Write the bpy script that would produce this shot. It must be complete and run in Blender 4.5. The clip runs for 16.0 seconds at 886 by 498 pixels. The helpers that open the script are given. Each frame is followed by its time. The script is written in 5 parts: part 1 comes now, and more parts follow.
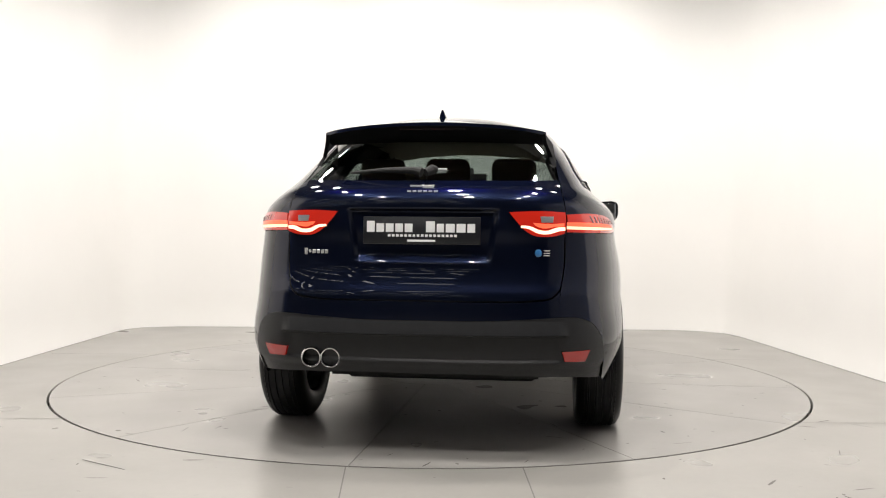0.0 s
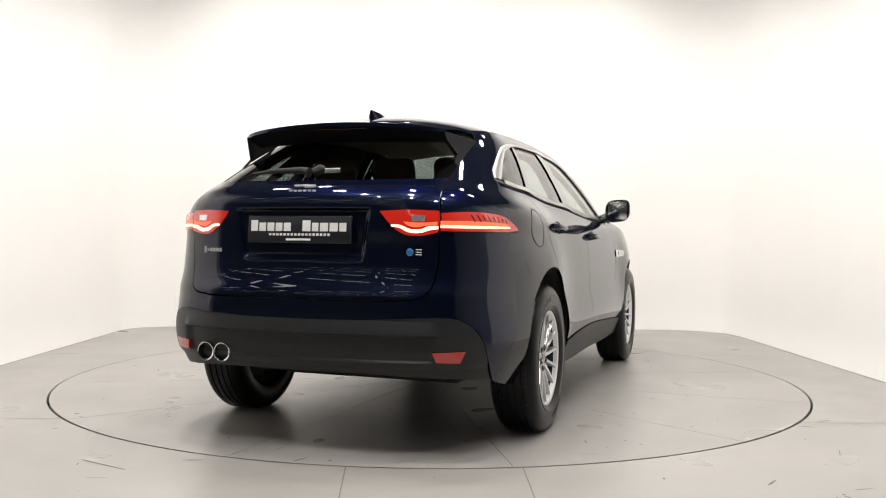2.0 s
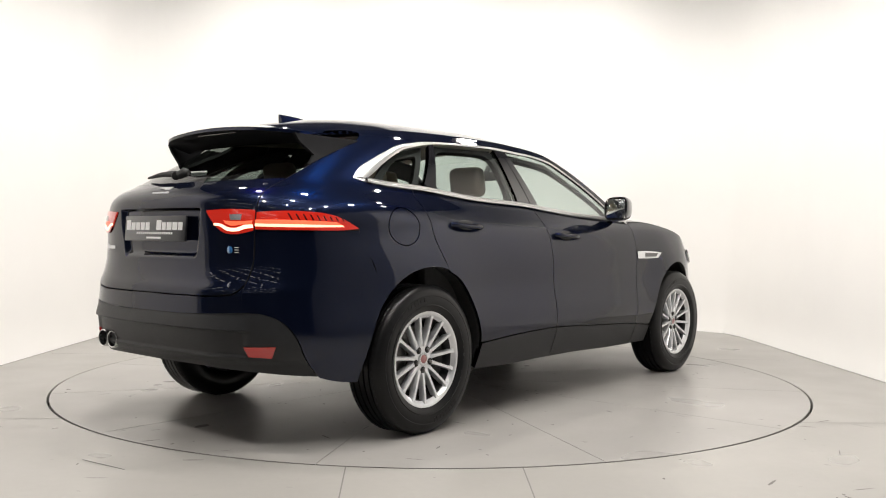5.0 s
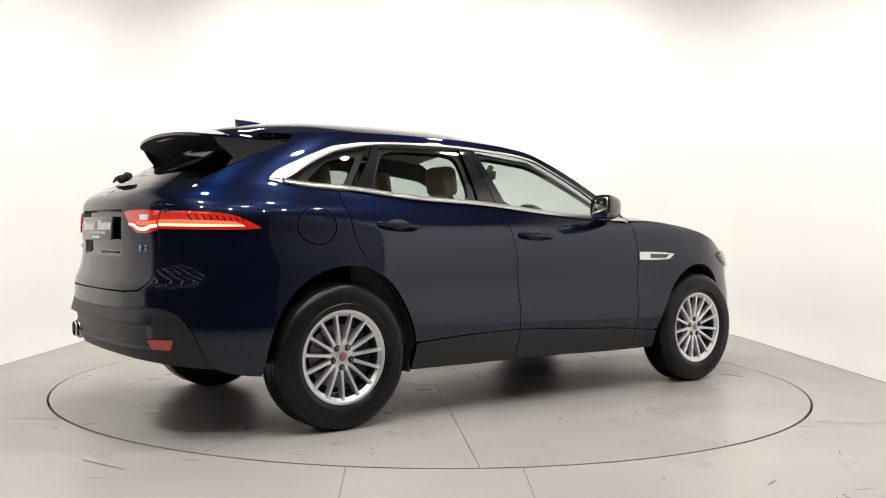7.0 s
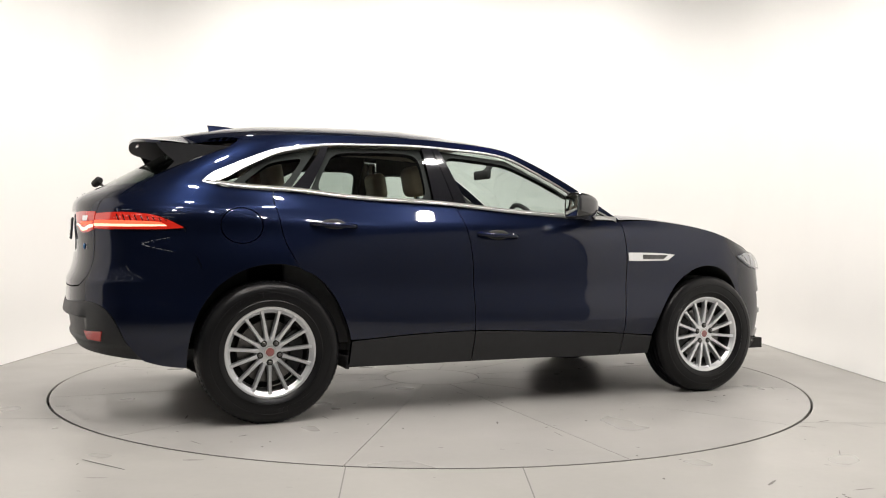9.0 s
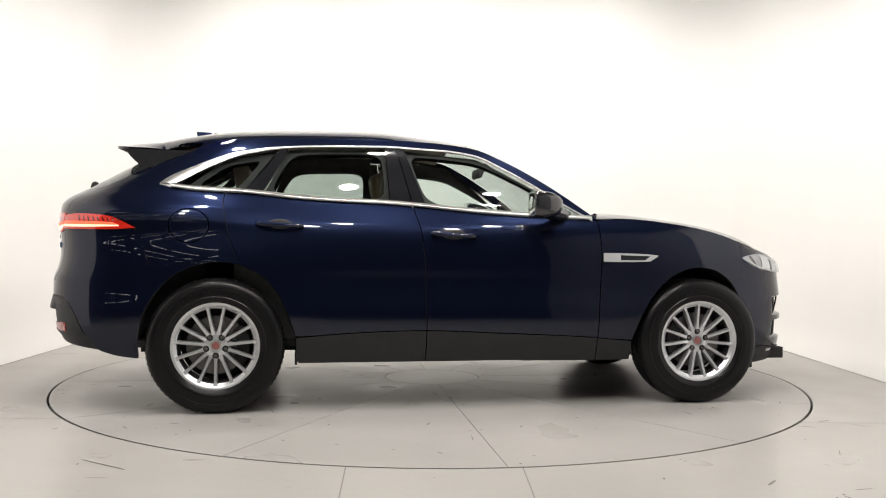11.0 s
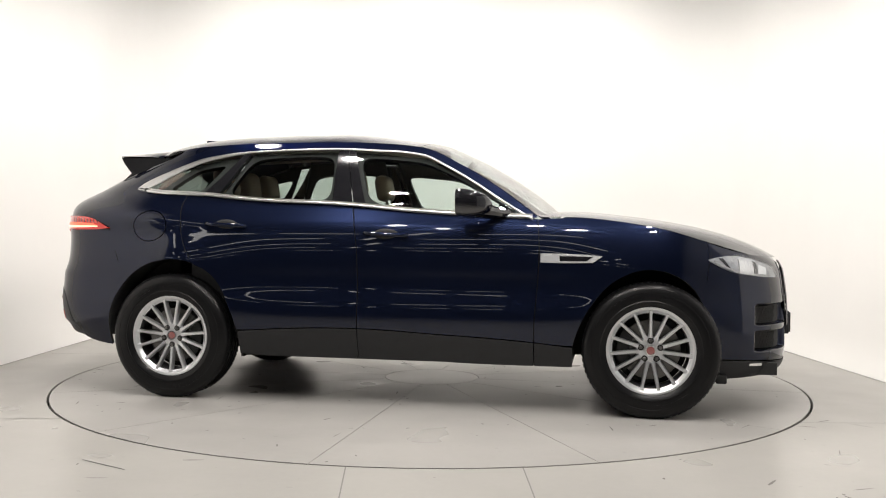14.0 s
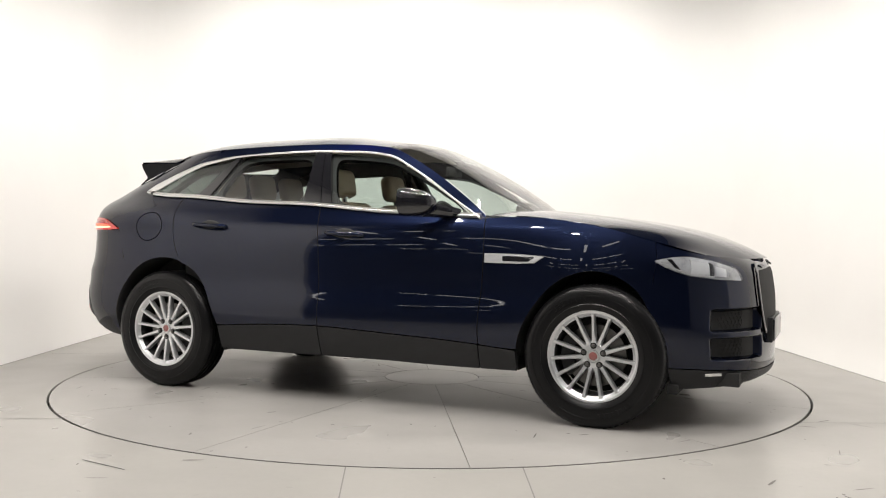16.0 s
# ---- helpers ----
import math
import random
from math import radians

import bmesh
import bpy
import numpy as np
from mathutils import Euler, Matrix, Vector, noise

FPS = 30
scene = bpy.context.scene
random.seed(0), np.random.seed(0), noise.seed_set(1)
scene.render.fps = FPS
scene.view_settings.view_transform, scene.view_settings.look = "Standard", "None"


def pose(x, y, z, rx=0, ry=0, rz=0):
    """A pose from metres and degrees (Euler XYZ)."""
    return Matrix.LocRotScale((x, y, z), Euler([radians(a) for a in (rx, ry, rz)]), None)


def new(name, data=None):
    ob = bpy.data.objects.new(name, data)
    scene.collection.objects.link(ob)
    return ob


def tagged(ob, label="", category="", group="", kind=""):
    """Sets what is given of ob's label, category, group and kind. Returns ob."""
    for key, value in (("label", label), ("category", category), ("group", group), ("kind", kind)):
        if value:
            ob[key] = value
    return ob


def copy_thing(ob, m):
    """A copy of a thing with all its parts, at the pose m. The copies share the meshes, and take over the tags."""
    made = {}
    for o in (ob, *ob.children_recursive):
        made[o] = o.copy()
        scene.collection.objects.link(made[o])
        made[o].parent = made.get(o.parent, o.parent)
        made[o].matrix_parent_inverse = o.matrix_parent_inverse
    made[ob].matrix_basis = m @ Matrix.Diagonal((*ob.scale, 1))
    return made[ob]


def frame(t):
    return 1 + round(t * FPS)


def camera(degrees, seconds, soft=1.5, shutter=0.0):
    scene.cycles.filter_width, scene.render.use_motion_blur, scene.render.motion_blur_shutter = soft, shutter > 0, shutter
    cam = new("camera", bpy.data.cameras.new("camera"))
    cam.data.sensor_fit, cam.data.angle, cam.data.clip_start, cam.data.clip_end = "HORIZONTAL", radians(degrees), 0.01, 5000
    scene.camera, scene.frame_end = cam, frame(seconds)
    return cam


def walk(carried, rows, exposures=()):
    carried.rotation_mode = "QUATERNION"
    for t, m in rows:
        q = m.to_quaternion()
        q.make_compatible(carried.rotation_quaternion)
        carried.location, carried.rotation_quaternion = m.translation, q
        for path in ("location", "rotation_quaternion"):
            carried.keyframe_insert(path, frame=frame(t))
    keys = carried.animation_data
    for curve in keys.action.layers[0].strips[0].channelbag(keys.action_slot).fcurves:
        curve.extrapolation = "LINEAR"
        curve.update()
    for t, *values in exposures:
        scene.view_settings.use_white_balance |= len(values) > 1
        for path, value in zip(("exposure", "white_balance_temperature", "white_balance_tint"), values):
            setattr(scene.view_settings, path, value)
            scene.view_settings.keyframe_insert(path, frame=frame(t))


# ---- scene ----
# ---- camera: on a stand before the turntable ----
EYE = (0.0, -6.3325, 1.0057)
PITCH, YAW, ROLL = -0.8514, 0.6414, 0.5489
cam = camera(52.96, 16.0, soft=1.1)
CAM_POSE = pose(*EYE, 0, 0, -YAW) @ pose(0, 0, 0, 90 + PITCH) @ pose(0, 0, 0, 0, 0, ROLL)
walk(cam, [(0.0, CAM_POSE), (16.0, CAM_POSE)], exposures=[(0.0, 0.0), (16.0, 0.0)])

# ---- world: an enclosed hall, nearly no light from outside ----
world = bpy.data.worlds.new("world")
scene.world = world
world.use_nodes = True
world.node_tree.nodes["Background"].inputs[0].default_value = (0.9, 0.95, 1.0, 1)
world.node_tree.nodes["Background"].inputs[1].default_value = 0.07


def area_lamp(name, m, sx, sy, watts, colour=(1, 0.965, 0.91), round_=False):
    lamp = bpy.data.lights.new(name, "AREA")
    lamp.shape = "ELLIPSE" if round_ else "RECTANGLE"
    lamp.size, lamp.size_y, lamp.energy, lamp.color = sx, sy, watts, colour
    ob = new(name, lamp)
    ob.matrix_world = m
    return ob


CEIL = 4.15
# round wall washers under the ceiling, aimed at the white walls
WASHERS = [(x, 2.0, 30, 0, 21) for x in (-1.9, 0.0, 1.9)] + [(-2.0, -0.3, 0, -30, 9), (-2.0, 1.45, 0, -30, 20), (2.0, -0.3, 0, 30, 4), (2.0, 1.45, 0, 30, 18)]
for lx, ly, rx, r_y, watts in WASHERS:
    area_lamp("wash_lamp", pose(lx, ly, CEIL - 0.16, rx, r_y, 0), 0.2, 0.2, watts, (1, 0.95, 0.9), True)
DOWNLIGHTS = [(x, y) for y in (-4.3, -2.9, -1.5, 0.1) for x in (-1.45, 0.0, 1.45)]
for lx, ly in DOWNLIGHTS:
    area_lamp("down_lamp", pose(lx, ly, CEIL - 0.085), 0.17, 0.17, 37 if ly < -1 else 26, (1, 0.95, 0.9), True)


# ---- materials ----
def mat(name, colour, rough=0.5, metal=0.0, coat=0.0, vary=0.0, scale=8.0, bump=0.0, bump_scale=60.0, spec=0.5, emit=None, power=0.0, rough_vary=0.0, fleck=0.0):
    m = bpy.data.materials.new(name)
    m.use_nodes = True
    nt = m.node_tree
    b = nt.nodes["Principled BSDF"]
    b.inputs["Base Color"].default_value = (*colour, 1)
    b.inputs["Roughness"].default_value = rough
    b.inputs["Metallic"].default_value = metal
    b.inputs["Coat Weight"].default_value = coat
    b.inputs["Coat Roughness"].default_value = 0.02
    b.inputs["Specular IOR Level"].default_value = spec
    if emit:
        b.inputs["Emission Color"].default_value = (*emit, 1)
        b.inputs["Emission Strength"].default_value = power
    if vary or bump or rough_vary:
        tc = nt.nodes.new("ShaderNodeTexCoord")
    if vary or rough_vary:
        n1 = nt.nodes.new("ShaderNodeTexNoise")
        n1.inputs["Scale"].default_value, n1.inputs["Detail"].default_value = scale, 8.0
        n1.inputs["Roughness"].default_value = 0.6
        nt.links.new(tc.outputs["Object"], n1.inputs["Vector"])
    if vary:
        mr = nt.nodes.new("ShaderNodeMapRange")
        mr.inputs[1].default_value, mr.inputs[2].default_value = 0.3, 0.7
        mr.inputs[3].default_value, mr.inputs[4].default_value = 1 - vary, 1 + vary
        nt.links.new(n1.outputs["Fac"], mr.inputs[0])
        mx = nt.nodes.new("ShaderNodeVectorMath")
        mx.operation = "SCALE"
        mx.inputs[0].default_value = colour
        nt.links.new(mr.outputs[0], mx.inputs["Scale"])
        nt.links.new(mx.outputs[0], b.inputs["Base Color"])
    if rough_vary:
        mr = nt.nodes.new("ShaderNodeMapRange")
        mr.inputs[1].default_value, mr.inputs[2].default_value = 0.3, 0.7
        mr.inputs[3].default_value, mr.inputs[4].default_value = rough - rough_vary, rough + rough_vary
        nt.links.new(n1.outputs["Fac"], mr.inputs[0])
        nt.links.new(mr.outputs[0], b.inputs["Roughness"])
    if bump:
        n2 = nt.nodes.new("ShaderNodeTexNoise")
        n2.inputs["Scale"].default_value, n2.inputs["Detail"].default_value = bump_scale, 4.0
        nt.links.new(tc.outputs["Object"], n2.inputs["Vector"])
        bp = nt.nodes.new("ShaderNodeBump")
        bp.inputs["Strength"].default_value, bp.inputs["Distance"].default_value = bump, 0.002
        nt.links.new(n2.outputs["Fac"], bp.inputs["Height"])
        nt.links.new(bp.outputs[0], b.inputs["Normal"])
    return m


def glass_mat(name, tint, gloss=0.085):
    m = bpy.data.materials.new(name)
    m.use_nodes = True
    nt = m.node_tree
    nt.nodes.remove(nt.nodes["Principled BSDF"])
    out = nt.nodes["Material Output"]
    tr, gl, mx, fr = (nt.nodes.new("ShaderNode" + k) for k in ("BsdfTransparent", "BsdfGlossy", "MixShader", "LayerWeight"))
    tr.inputs[0].default_value = (*tint, 1)
    gl.inputs["Roughness"].default_value = 0.01
    fr.inputs["Blend"].default_value = 0.5
    pw, ma = nt.nodes.new("ShaderNodeMath"), nt.nodes.new("ShaderNodeMath")
    pw.operation, ma.operation = "POWER", "MULTIPLY_ADD"
    pw.inputs[1].default_value, ma.inputs[1].default_value, ma.inputs[2].default_value = 4.0, 0.9, gloss
    nt.links.new(fr.outputs["Facing"], pw.inputs[0])
    nt.links.new(pw.outputs[0], ma.inputs[0])
    nt.links.new(ma.outputs[0], mx.inputs[0])
    nt.links.new(tr.outputs[0], mx.inputs[1])
    nt.links.new(gl.outputs[0], mx.inputs[2])
    nt.links.new(mx.outputs[0], out.inputs[0])
    return m


PAINT = mat("navy_metallic_paint", (0.0064, 0.0096, 0.0255), 0.31, 0.7, 1.0, vary=0.12, scale=900.0, spec=0.0)
PAINT.node_tree.nodes["Principled BSDF"].inputs["Specular Tint"].default_value = (0.07, 0.09, 0.2, 1)
PAINT.node_tree.nodes["Principled BSDF"].inputs["Coat IOR"].default_value = 1.44
BLACK_PLASTIC = mat("grained_black_plastic", (0.0125, 0.013, 0.0148), 0.45, spec=0.38, vary=0.15, scale=20, bump=0.25, bump_scale=900)
GLOSS_BLACK = mat("gloss_black_trim", (0.009, 0.009, 0.011), 0.08, coat=1.0)
MATT_BLACK = mat("matt_black_underside", (0.017, 0.017, 0.017), 0.8, vary=0.3, scale=12)
RUBBER = mat("tyre_rubber", (0.006, 0.006, 0.0065), 0.3, spec=0.22, bump=0.1, bump_scale=200)
DULL_BLACK = mat("dull_black_moulding", (0.009, 0.009, 0.01), 0.7, spec=0.08, vary=0.15, scale=20)
CHROME = mat("polished_chrome", (0.8, 0.8, 0.8), 0.09, 1.0)
DARK_CHROME = mat("dark_chrome_rim", (0.28, 0.28, 0.29), 0.16, 1.0)
SATIN = mat("satin_bright_trim", (0.66, 0.66, 0.65), 0.3, 1.0)
DARK_RED = mat("dark_red_lens", (0.06, 0.004, 0.004), 0.15, coat=1.0)
ALLOY = mat("silver_alloy_paint", (0.68, 0.69, 0.705), 0.34, 0.8, 0.3, vary=0.05, scale=40)
# dark grey holds the shade inside the rims; the exhaust shares it
BARREL = mat("shaded_wheel_barrel", (0.05, 0.05, 0.053), 0.5, 0.6)
STEEL = mat("brake_disc_steel", (0.16, 0.155, 0.15), 0.35, 1.0, vary=0.2, scale=25)
GLASS_CLEAR = glass_mat("tinted_window_glass", (0.78, 0.85, 0.82))
GLASS_DARK = glass_mat("dark_privacy_glass", (0.6, 0.67, 0.64))
GLASS_REAR = glass_mat("dark_rear_glass", (0.24, 0.275, 0.26))
BRIGHT = mat("bright_silver_finish", (0.72, 0.73, 0.74), 0.25, 0.55, 0.5)
LAMP_GREY = mat("grey_headlamp_inside", (0.38, 0.39, 0.41), 0.3, 0.4, vary=0.35, scale=25)
LENS_RED = mat("red_lamp_lens", (0.3, 0.008, 0.007), 0.12, coat=1.0, emit=(1, 0.045, 0.015), power=0.3)
GLOW = mat("lit_lamp_guide", (1, 0.75, 0.6), 0.3, emit=(1.0, 0.56, 0.36), power=1.7)
GLOW_AMBER = mat("lit_warm_lamp_guide", (1, 0.5, 0.35), 0.3, emit=(1.0, 0.48, 0.3), power=1.6)
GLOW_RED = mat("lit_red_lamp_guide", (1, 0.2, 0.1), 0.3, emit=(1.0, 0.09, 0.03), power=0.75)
# slight red glow added to brighten the reflectors, which are no lamps
REFLECTOR = mat("red_reflector", (0.36, 0.012, 0.01), 0.15, coat=1.0, emit=(1, 0.03, 0.015), power=0.05, bump=0.5, bump_scale=150)
CLEAR_LENS = glass_mat("clear_headlamp_lens", (0.93, 0.94, 0.95))
LAMP_SILVER = mat("headlamp_reflector", (0.8, 0.81, 0.83), 0.28, 0.9)
PLATE_BLACK = mat("plate_black", (0.012, 0.013, 0.016), 0.3, coat=0.5)
WHITE_PRINT = mat("white_print", (0.8, 0.8, 0.8), 0.5)
BLUE_BADGE = mat("blue_badge", (0.03, 0.16, 0.42), 0.2, coat=1.0)
RED_CAP = mat("red_wheel_cap", (0.24, 0.075, 0.07), 0.3, coat=1.0)
LEATHER = mat("beige_leather", (0.36, 0.29, 0.21), 0.55, vary=0.08, scale=12, bump=0.2, bump_scale=300)
CABIN = mat("dark_cabin_plastic", (0.05, 0.05, 0.05), 0.9, spec=0.1, vary=0.15, scale=20)
LINING = mat("pale_roof_lining", (0.45, 0.43, 0.39), 0.9, spec=0.1)
WALL_WHITE = mat("white_wall_paint", (0.86, 0.85, 0.83), 0.75, vary=0.012, scale=1.2, bump=0.04, bump_scale=120)
CEIL_WHITE = mat("white_ceiling", (0.8, 0.8, 0.78), 0.8, vary=0.02, scale=2)
CEIL_DARK = mat("dark_ceiling", (0.05, 0.05, 0.052), 0.8, vary=0.1, scale=2)
HALL_GREY = mat("dark_hall_wall", (0.24, 0.245, 0.26), 0.6, vary=0.2, scale=1.5)
HALL_PALE = mat("pale_hall_wall", (0.42, 0.42, 0.42), 0.7, vary=0.08, scale=0.8)
HALL_FLOOR = mat("hall_floor_tile", (0.22, 0.22, 0.22), 0.3, vary=0.15, scale=2)
TUBE = mat("lit_tube", (1, 1, 1), 0.5, emit=(1.0, 0.97, 0.93), power=5.6)
SPOT_FACE = mat("lit_downlight_face", (1, 1, 1), 0.5, emit=(1.0, 0.95, 0.88), power=14.0)


def floor_mat(name, colour, seed):
    """Grey painted boards: broad stains, scuffs, tyre dust and a soft sheen."""
    m = bpy.data.materials.new(name)
    m.use_nodes = True
    nt = m.node_tree
    b = nt.nodes["Principled BSDF"]
    tc = nt.nodes.new("ShaderNodeTexCoord")
    mp = nt.nodes.new("ShaderNodeMapping")
    mp.inputs["Location"].default_value = (seed, seed * 0.7, 0)
    nt.links.new(tc.outputs["Object"], mp.inputs[0])

    def noise_range(scale, lo, hi, a, c, detail=6.0):
        n = nt.nodes.new("ShaderNodeTexNoise")
        n.inputs["Scale"].default_value, n.inputs["Detail"].default_value = scale, detail
        nt.links.new(mp.outputs[0], n.inputs["Vector"])
        r = nt.nodes.new("ShaderNodeMapRange")
        for i, v in zip((1, 2, 3, 4), (lo, hi, a, c)):
            r.inputs[i].default_value = v
        nt.links.new(n.outputs["Fac"], r.inputs[0])
        return r.outputs[0]

    def times(a, c):
        k = nt.nodes.new("ShaderNodeMath")
        k.operation = "MULTIPLY"
        nt.links.new(a, k.inputs[0])
        nt.links.new(c, k.inputs[1])
        return k.outputs[0]

    broad = noise_range(1.1, 0.3, 0.7, 0.93, 1.05, 3.0)
    fine = noise_range(25, 0.3, 0.7, 0.985, 1.015, 2.0)
    marks = noise_range(17.0, 0.745, 0.775, 1.0, 0.9, 1.0)
    k = times(times(broad, fine), marks)
    sc = nt.nodes.new("ShaderNodeVectorMath")
    sc.operation = "SCALE"
    sc.inputs[0].default_value = colour
    nt.links.new(k, sc.inputs["Scale"])
    nt.links.new(sc.outputs[0], b.inputs["Base Color"])
    nt.links.new(noise_range(2.0, 0.3, 0.7, 0.27, 0.35, 2.0), b.inputs["Roughness"])
    b.inputs["Specular IOR Level"].default_value = 0.3
    return m


FLOOR_GREY = floor_mat("grey_floor_paint", (0.33, 0.32, 0.30), 0.0)
PLATE_GREY = floor_mat("grey_turntable_paint", (0.32, 0.31, 0.295), 7.3)
JOINT_DARK = mat("dark_joint", (0.02, 0.02, 0.02), 0.8)
SCUFF = mat("dark_scuff", (0.13, 0.12, 0.11), 0.6, vary=0.4, scale=3)
JOINT_SOFT = mat("grey_joint_filler", (0.2, 0.195, 0.185), 0.7)


# ---- mesh helpers ----
def mesh_object(name, verts, faces, material, parent=None, label="", normals=None, smooth=True, dark=()):
    me = bpy.data.meshes.new(name)
    # weld corners that lie on one another; each face corner keeps its own normal
    seen, index, points = {}, [], []
    for v in verts:
        key = tuple(round(float(c), 5) for c in v)
        if key not in seen:
            seen[key] = len(points)
            points.append(tuple(map(float, v)))
        index.append(seen[key])
    kept, corner, folded = [], [], []
    dark = set(dark)
    for number, f in enumerate(faces):
        loop = []
        for i in f:
            if not any(index[i] == index[j] for j in loop):
                loop.append(i)
        if len(loop) > 2:
            if number in dark:
                folded.append(len(kept))
            kept.append([index[i] for i in loop])
            corner += loop
    me.from_pydata(points, [], kept)
    me.update()
    if smooth:
        me.polygons.foreach_set("use_smooth", [True] * len(me.polygons))
    if normals is not None and len(me.loops) == len(corner):
        # an edge is sharp where the normals of its two faces part
        N = np.array(normals, float)[corner]
        ends, sharp = {}, [False] * len(me.edges)
        start = 0
        for f in kept:
            for k in range(len(f)):
                a, b = start + k, start + (k + 1) % len(f)
                e = me.loops[a].edge_index
                pair = (N[a], N[b]) if f[k] < f[(k + 1) % len(f)] else (N[b], N[a])
                if e in ends:
                    q = ends[e]
                    sharp[e] = pair[0] @ q[0] < 0.9 or pair[1] @ q[1] < 0.9
                else:
                    ends[e] = pair
            start += len(f)
        me.edges.foreach_set("use_edge_sharp", sharp)
        me.normals_split_custom_set([tuple(n) for n in N.tolist()])
    me.materials.append(material)
    if folded:
        me.materials.append(JOINT_DARK)
        for i in folded:
            me.polygons[i].material_index = 1
    ob = new(name, me)
    if parent:
        ob.parent = parent
    if label:
        ob["label"] = label
    return ob


def part(name, bm, material, parent, label="", smooth=True, angle=35):
    """Links a bmesh as one mesh object under a thing or part."""
    bmesh.ops.recalc_face_normals(bm, faces=bm.faces)
    me = bpy.data.meshes.new(name)
    if smooth:
        for f in bm.faces:
            f.smooth = True
        for e in bm.edges:
            if len(e.link_faces) == 2 and e.calc_face_angle(0) > radians(angle):
                e.smooth = False
    bm.to_mesh(me)
    bm.free()
    me.materials.append(material)
    ob = new(name, me)
    if parent:
        ob.parent = parent
    if label:
        ob["label"] = label
    return ob


def box(x0, x1, y0, y1, z0, z1, bevel=0.0, seg=2, bm=None):
    bm = bm or bmesh.new()
    r = bmesh.ops.create_cube(bm, size=1, matrix=Matrix.Translation(((x0 + x1) / 2, (y0 + y1) / 2, (z0 + z1) / 2)) @ Matrix.Diagonal((x1 - x0, y1 - y0, z1 - z0, 1)))
    if bevel:
        vs = set(r["verts"])
        bmesh.ops.bevel(bm, geom=[e for e in bm.edges if e.verts[0] in vs], offset=bevel, segments=seg, affect="EDGES", profile=0.5)
    return bm


def revolve(profile, axis_m, n=48, bm=None, closed=False):
    """Turns (radius, height) pairs about the local z axis of axis_m."""
    bm = bm or bmesh.new()
    rings = []
    for r, h in profile:
        rings.append([bm.verts.new(axis_m @ Vector((r * math.cos(2 * math.pi * k / n), r * math.sin(2 * math.pi * k / n), h))) for k in range(n)])
    pairs = list(zip(rings, rings[1:])) + ([(rings[-1], rings[0])] if closed else [])
    for a, c in pairs:
        for k in range(n):
            bm.faces.new((a[k], a[(k + 1) % n], c[(k + 1) % n], c[k]))
    return bm


def tube(points, radius, bm=None, n=10, caps=True):
    """A round bar along points."""
    bm = bm or bmesh.new()
    pts = [Vector(p) for p in points]
    rings = []
    for i, p in enumerate(pts):
        d = (pts[min(i + 1, len(pts) - 1)] - pts[max(i - 1, 0)]).normalized()
        a = d.orthogonal().normalized() if abs(d.z) > 0.95 else d.cross(Vector((0, 0, 1))).normalized()
        c = d.cross(a)
        r = radius[i] if isinstance(radius, (list, tuple)) else radius
        rings.append([bm.verts.new(p + a * r * math.cos(2 * math.pi * k / n) + c * r * math.sin(2 * math.pi * k / n)) for k in range(n)])
    for a, c in zip(rings, rings[1:]):
        for k in range(n):
            bm.faces.new((a[k], a[(k + 1) % n], c[(k + 1) % n], c[k]))
    if caps:
        bm.faces.new(rings[0][::-1])
        bm.faces.new(rings[-1])
    return bm


def spline(pts, n):
    """n points along a smooth curve through pts (chord-length cubic Hermite)."""
    p = np.array(pts, float)
    if len(p) == 1:
        return np.repeat(p, n, 0)
    d = np.maximum(np.linalg.norm(np.diff(p, axis=0), axis=1), 1e-9)
    s = np.concatenate([[0], np.cumsum(d)])
    if len(p) == 2:
        q = np.linspace(0, 1, n)[:, None]
        return p[0] * (1 - q) + p[1] * q
    sec = np.diff(p, axis=0) / d[:, None]
    m = np.empty_like(p)
    m[1:-1] = (sec[:-1] * d[1:, None] + sec[1:] * d[:-1, None]) / (d[:-1] + d[1:])[:, None]
    m[0], m[-1] = 1.5 * sec[0] - 0.5 * m[1], 1.5 * sec[-1] - 0.5 * m[-2]
    q = np.linspace(0, s[-1], n)
    k = np.clip(np.searchsorted(s, q, side="right") - 1, 0, len(d) - 1)
    h = d[k][:, None]
    t = ((q - s[k]) / d[k])[:, None]
    return ((2 * t**3 - 3 * t**2 + 1) * p[k] + (t**3 - 2 * t**2 + t) * h * m[k] + (-2 * t**3 + 3 * t**2) * p[k + 1] + (t**3 - t**2) * h * m[k + 1])


def smooth_table(pairs, n=1600):
    """A smooth function through (argument, value) pairs, as an interpolation table."""
    a = np.array(pairs, float)
    q = np.linspace(a[0, 0], a[-1, 0], n)
    d = np.diff(a[:, 0])
    sec = np.diff(a[:, 1]) / d
    m = np.empty(len(a))
    m[1:-1] = (sec[:-1] * d[1:] + sec[1:] * d[:-1]) / (d[:-1] + d[1:])
    m[1:-1] = np.where(sec[:-1] * sec[1:] <= 0, m[1:-1] * 0.5, m[1:-1])
    m[0], m[-1] = sec[0], sec[-1]
    k = np.clip(np.searchsorted(a[:, 0], q, side="right") - 1, 0, len(d) - 1)
    t = (q - a[k, 0]) / d[k]
    v = ((2 * t**3 - 3 * t**2 + 1) * a[k, 1] + (t**3 - 2 * t**2 + t) * d[k] * m[k] + (-2 * t**3 + 3 * t**2) * a[k + 1, 1] + (t**3 - t**2) * d[k] * m[k + 1])
    ker = np.ones(25) / 25
    for _ in range(2):
        v = np.convolve(np.concatenate([np.full(12, v[0]), v, np.full(12, v[-1])]), ker, "valid")
    return lambda x: np.interp(x, q, v)


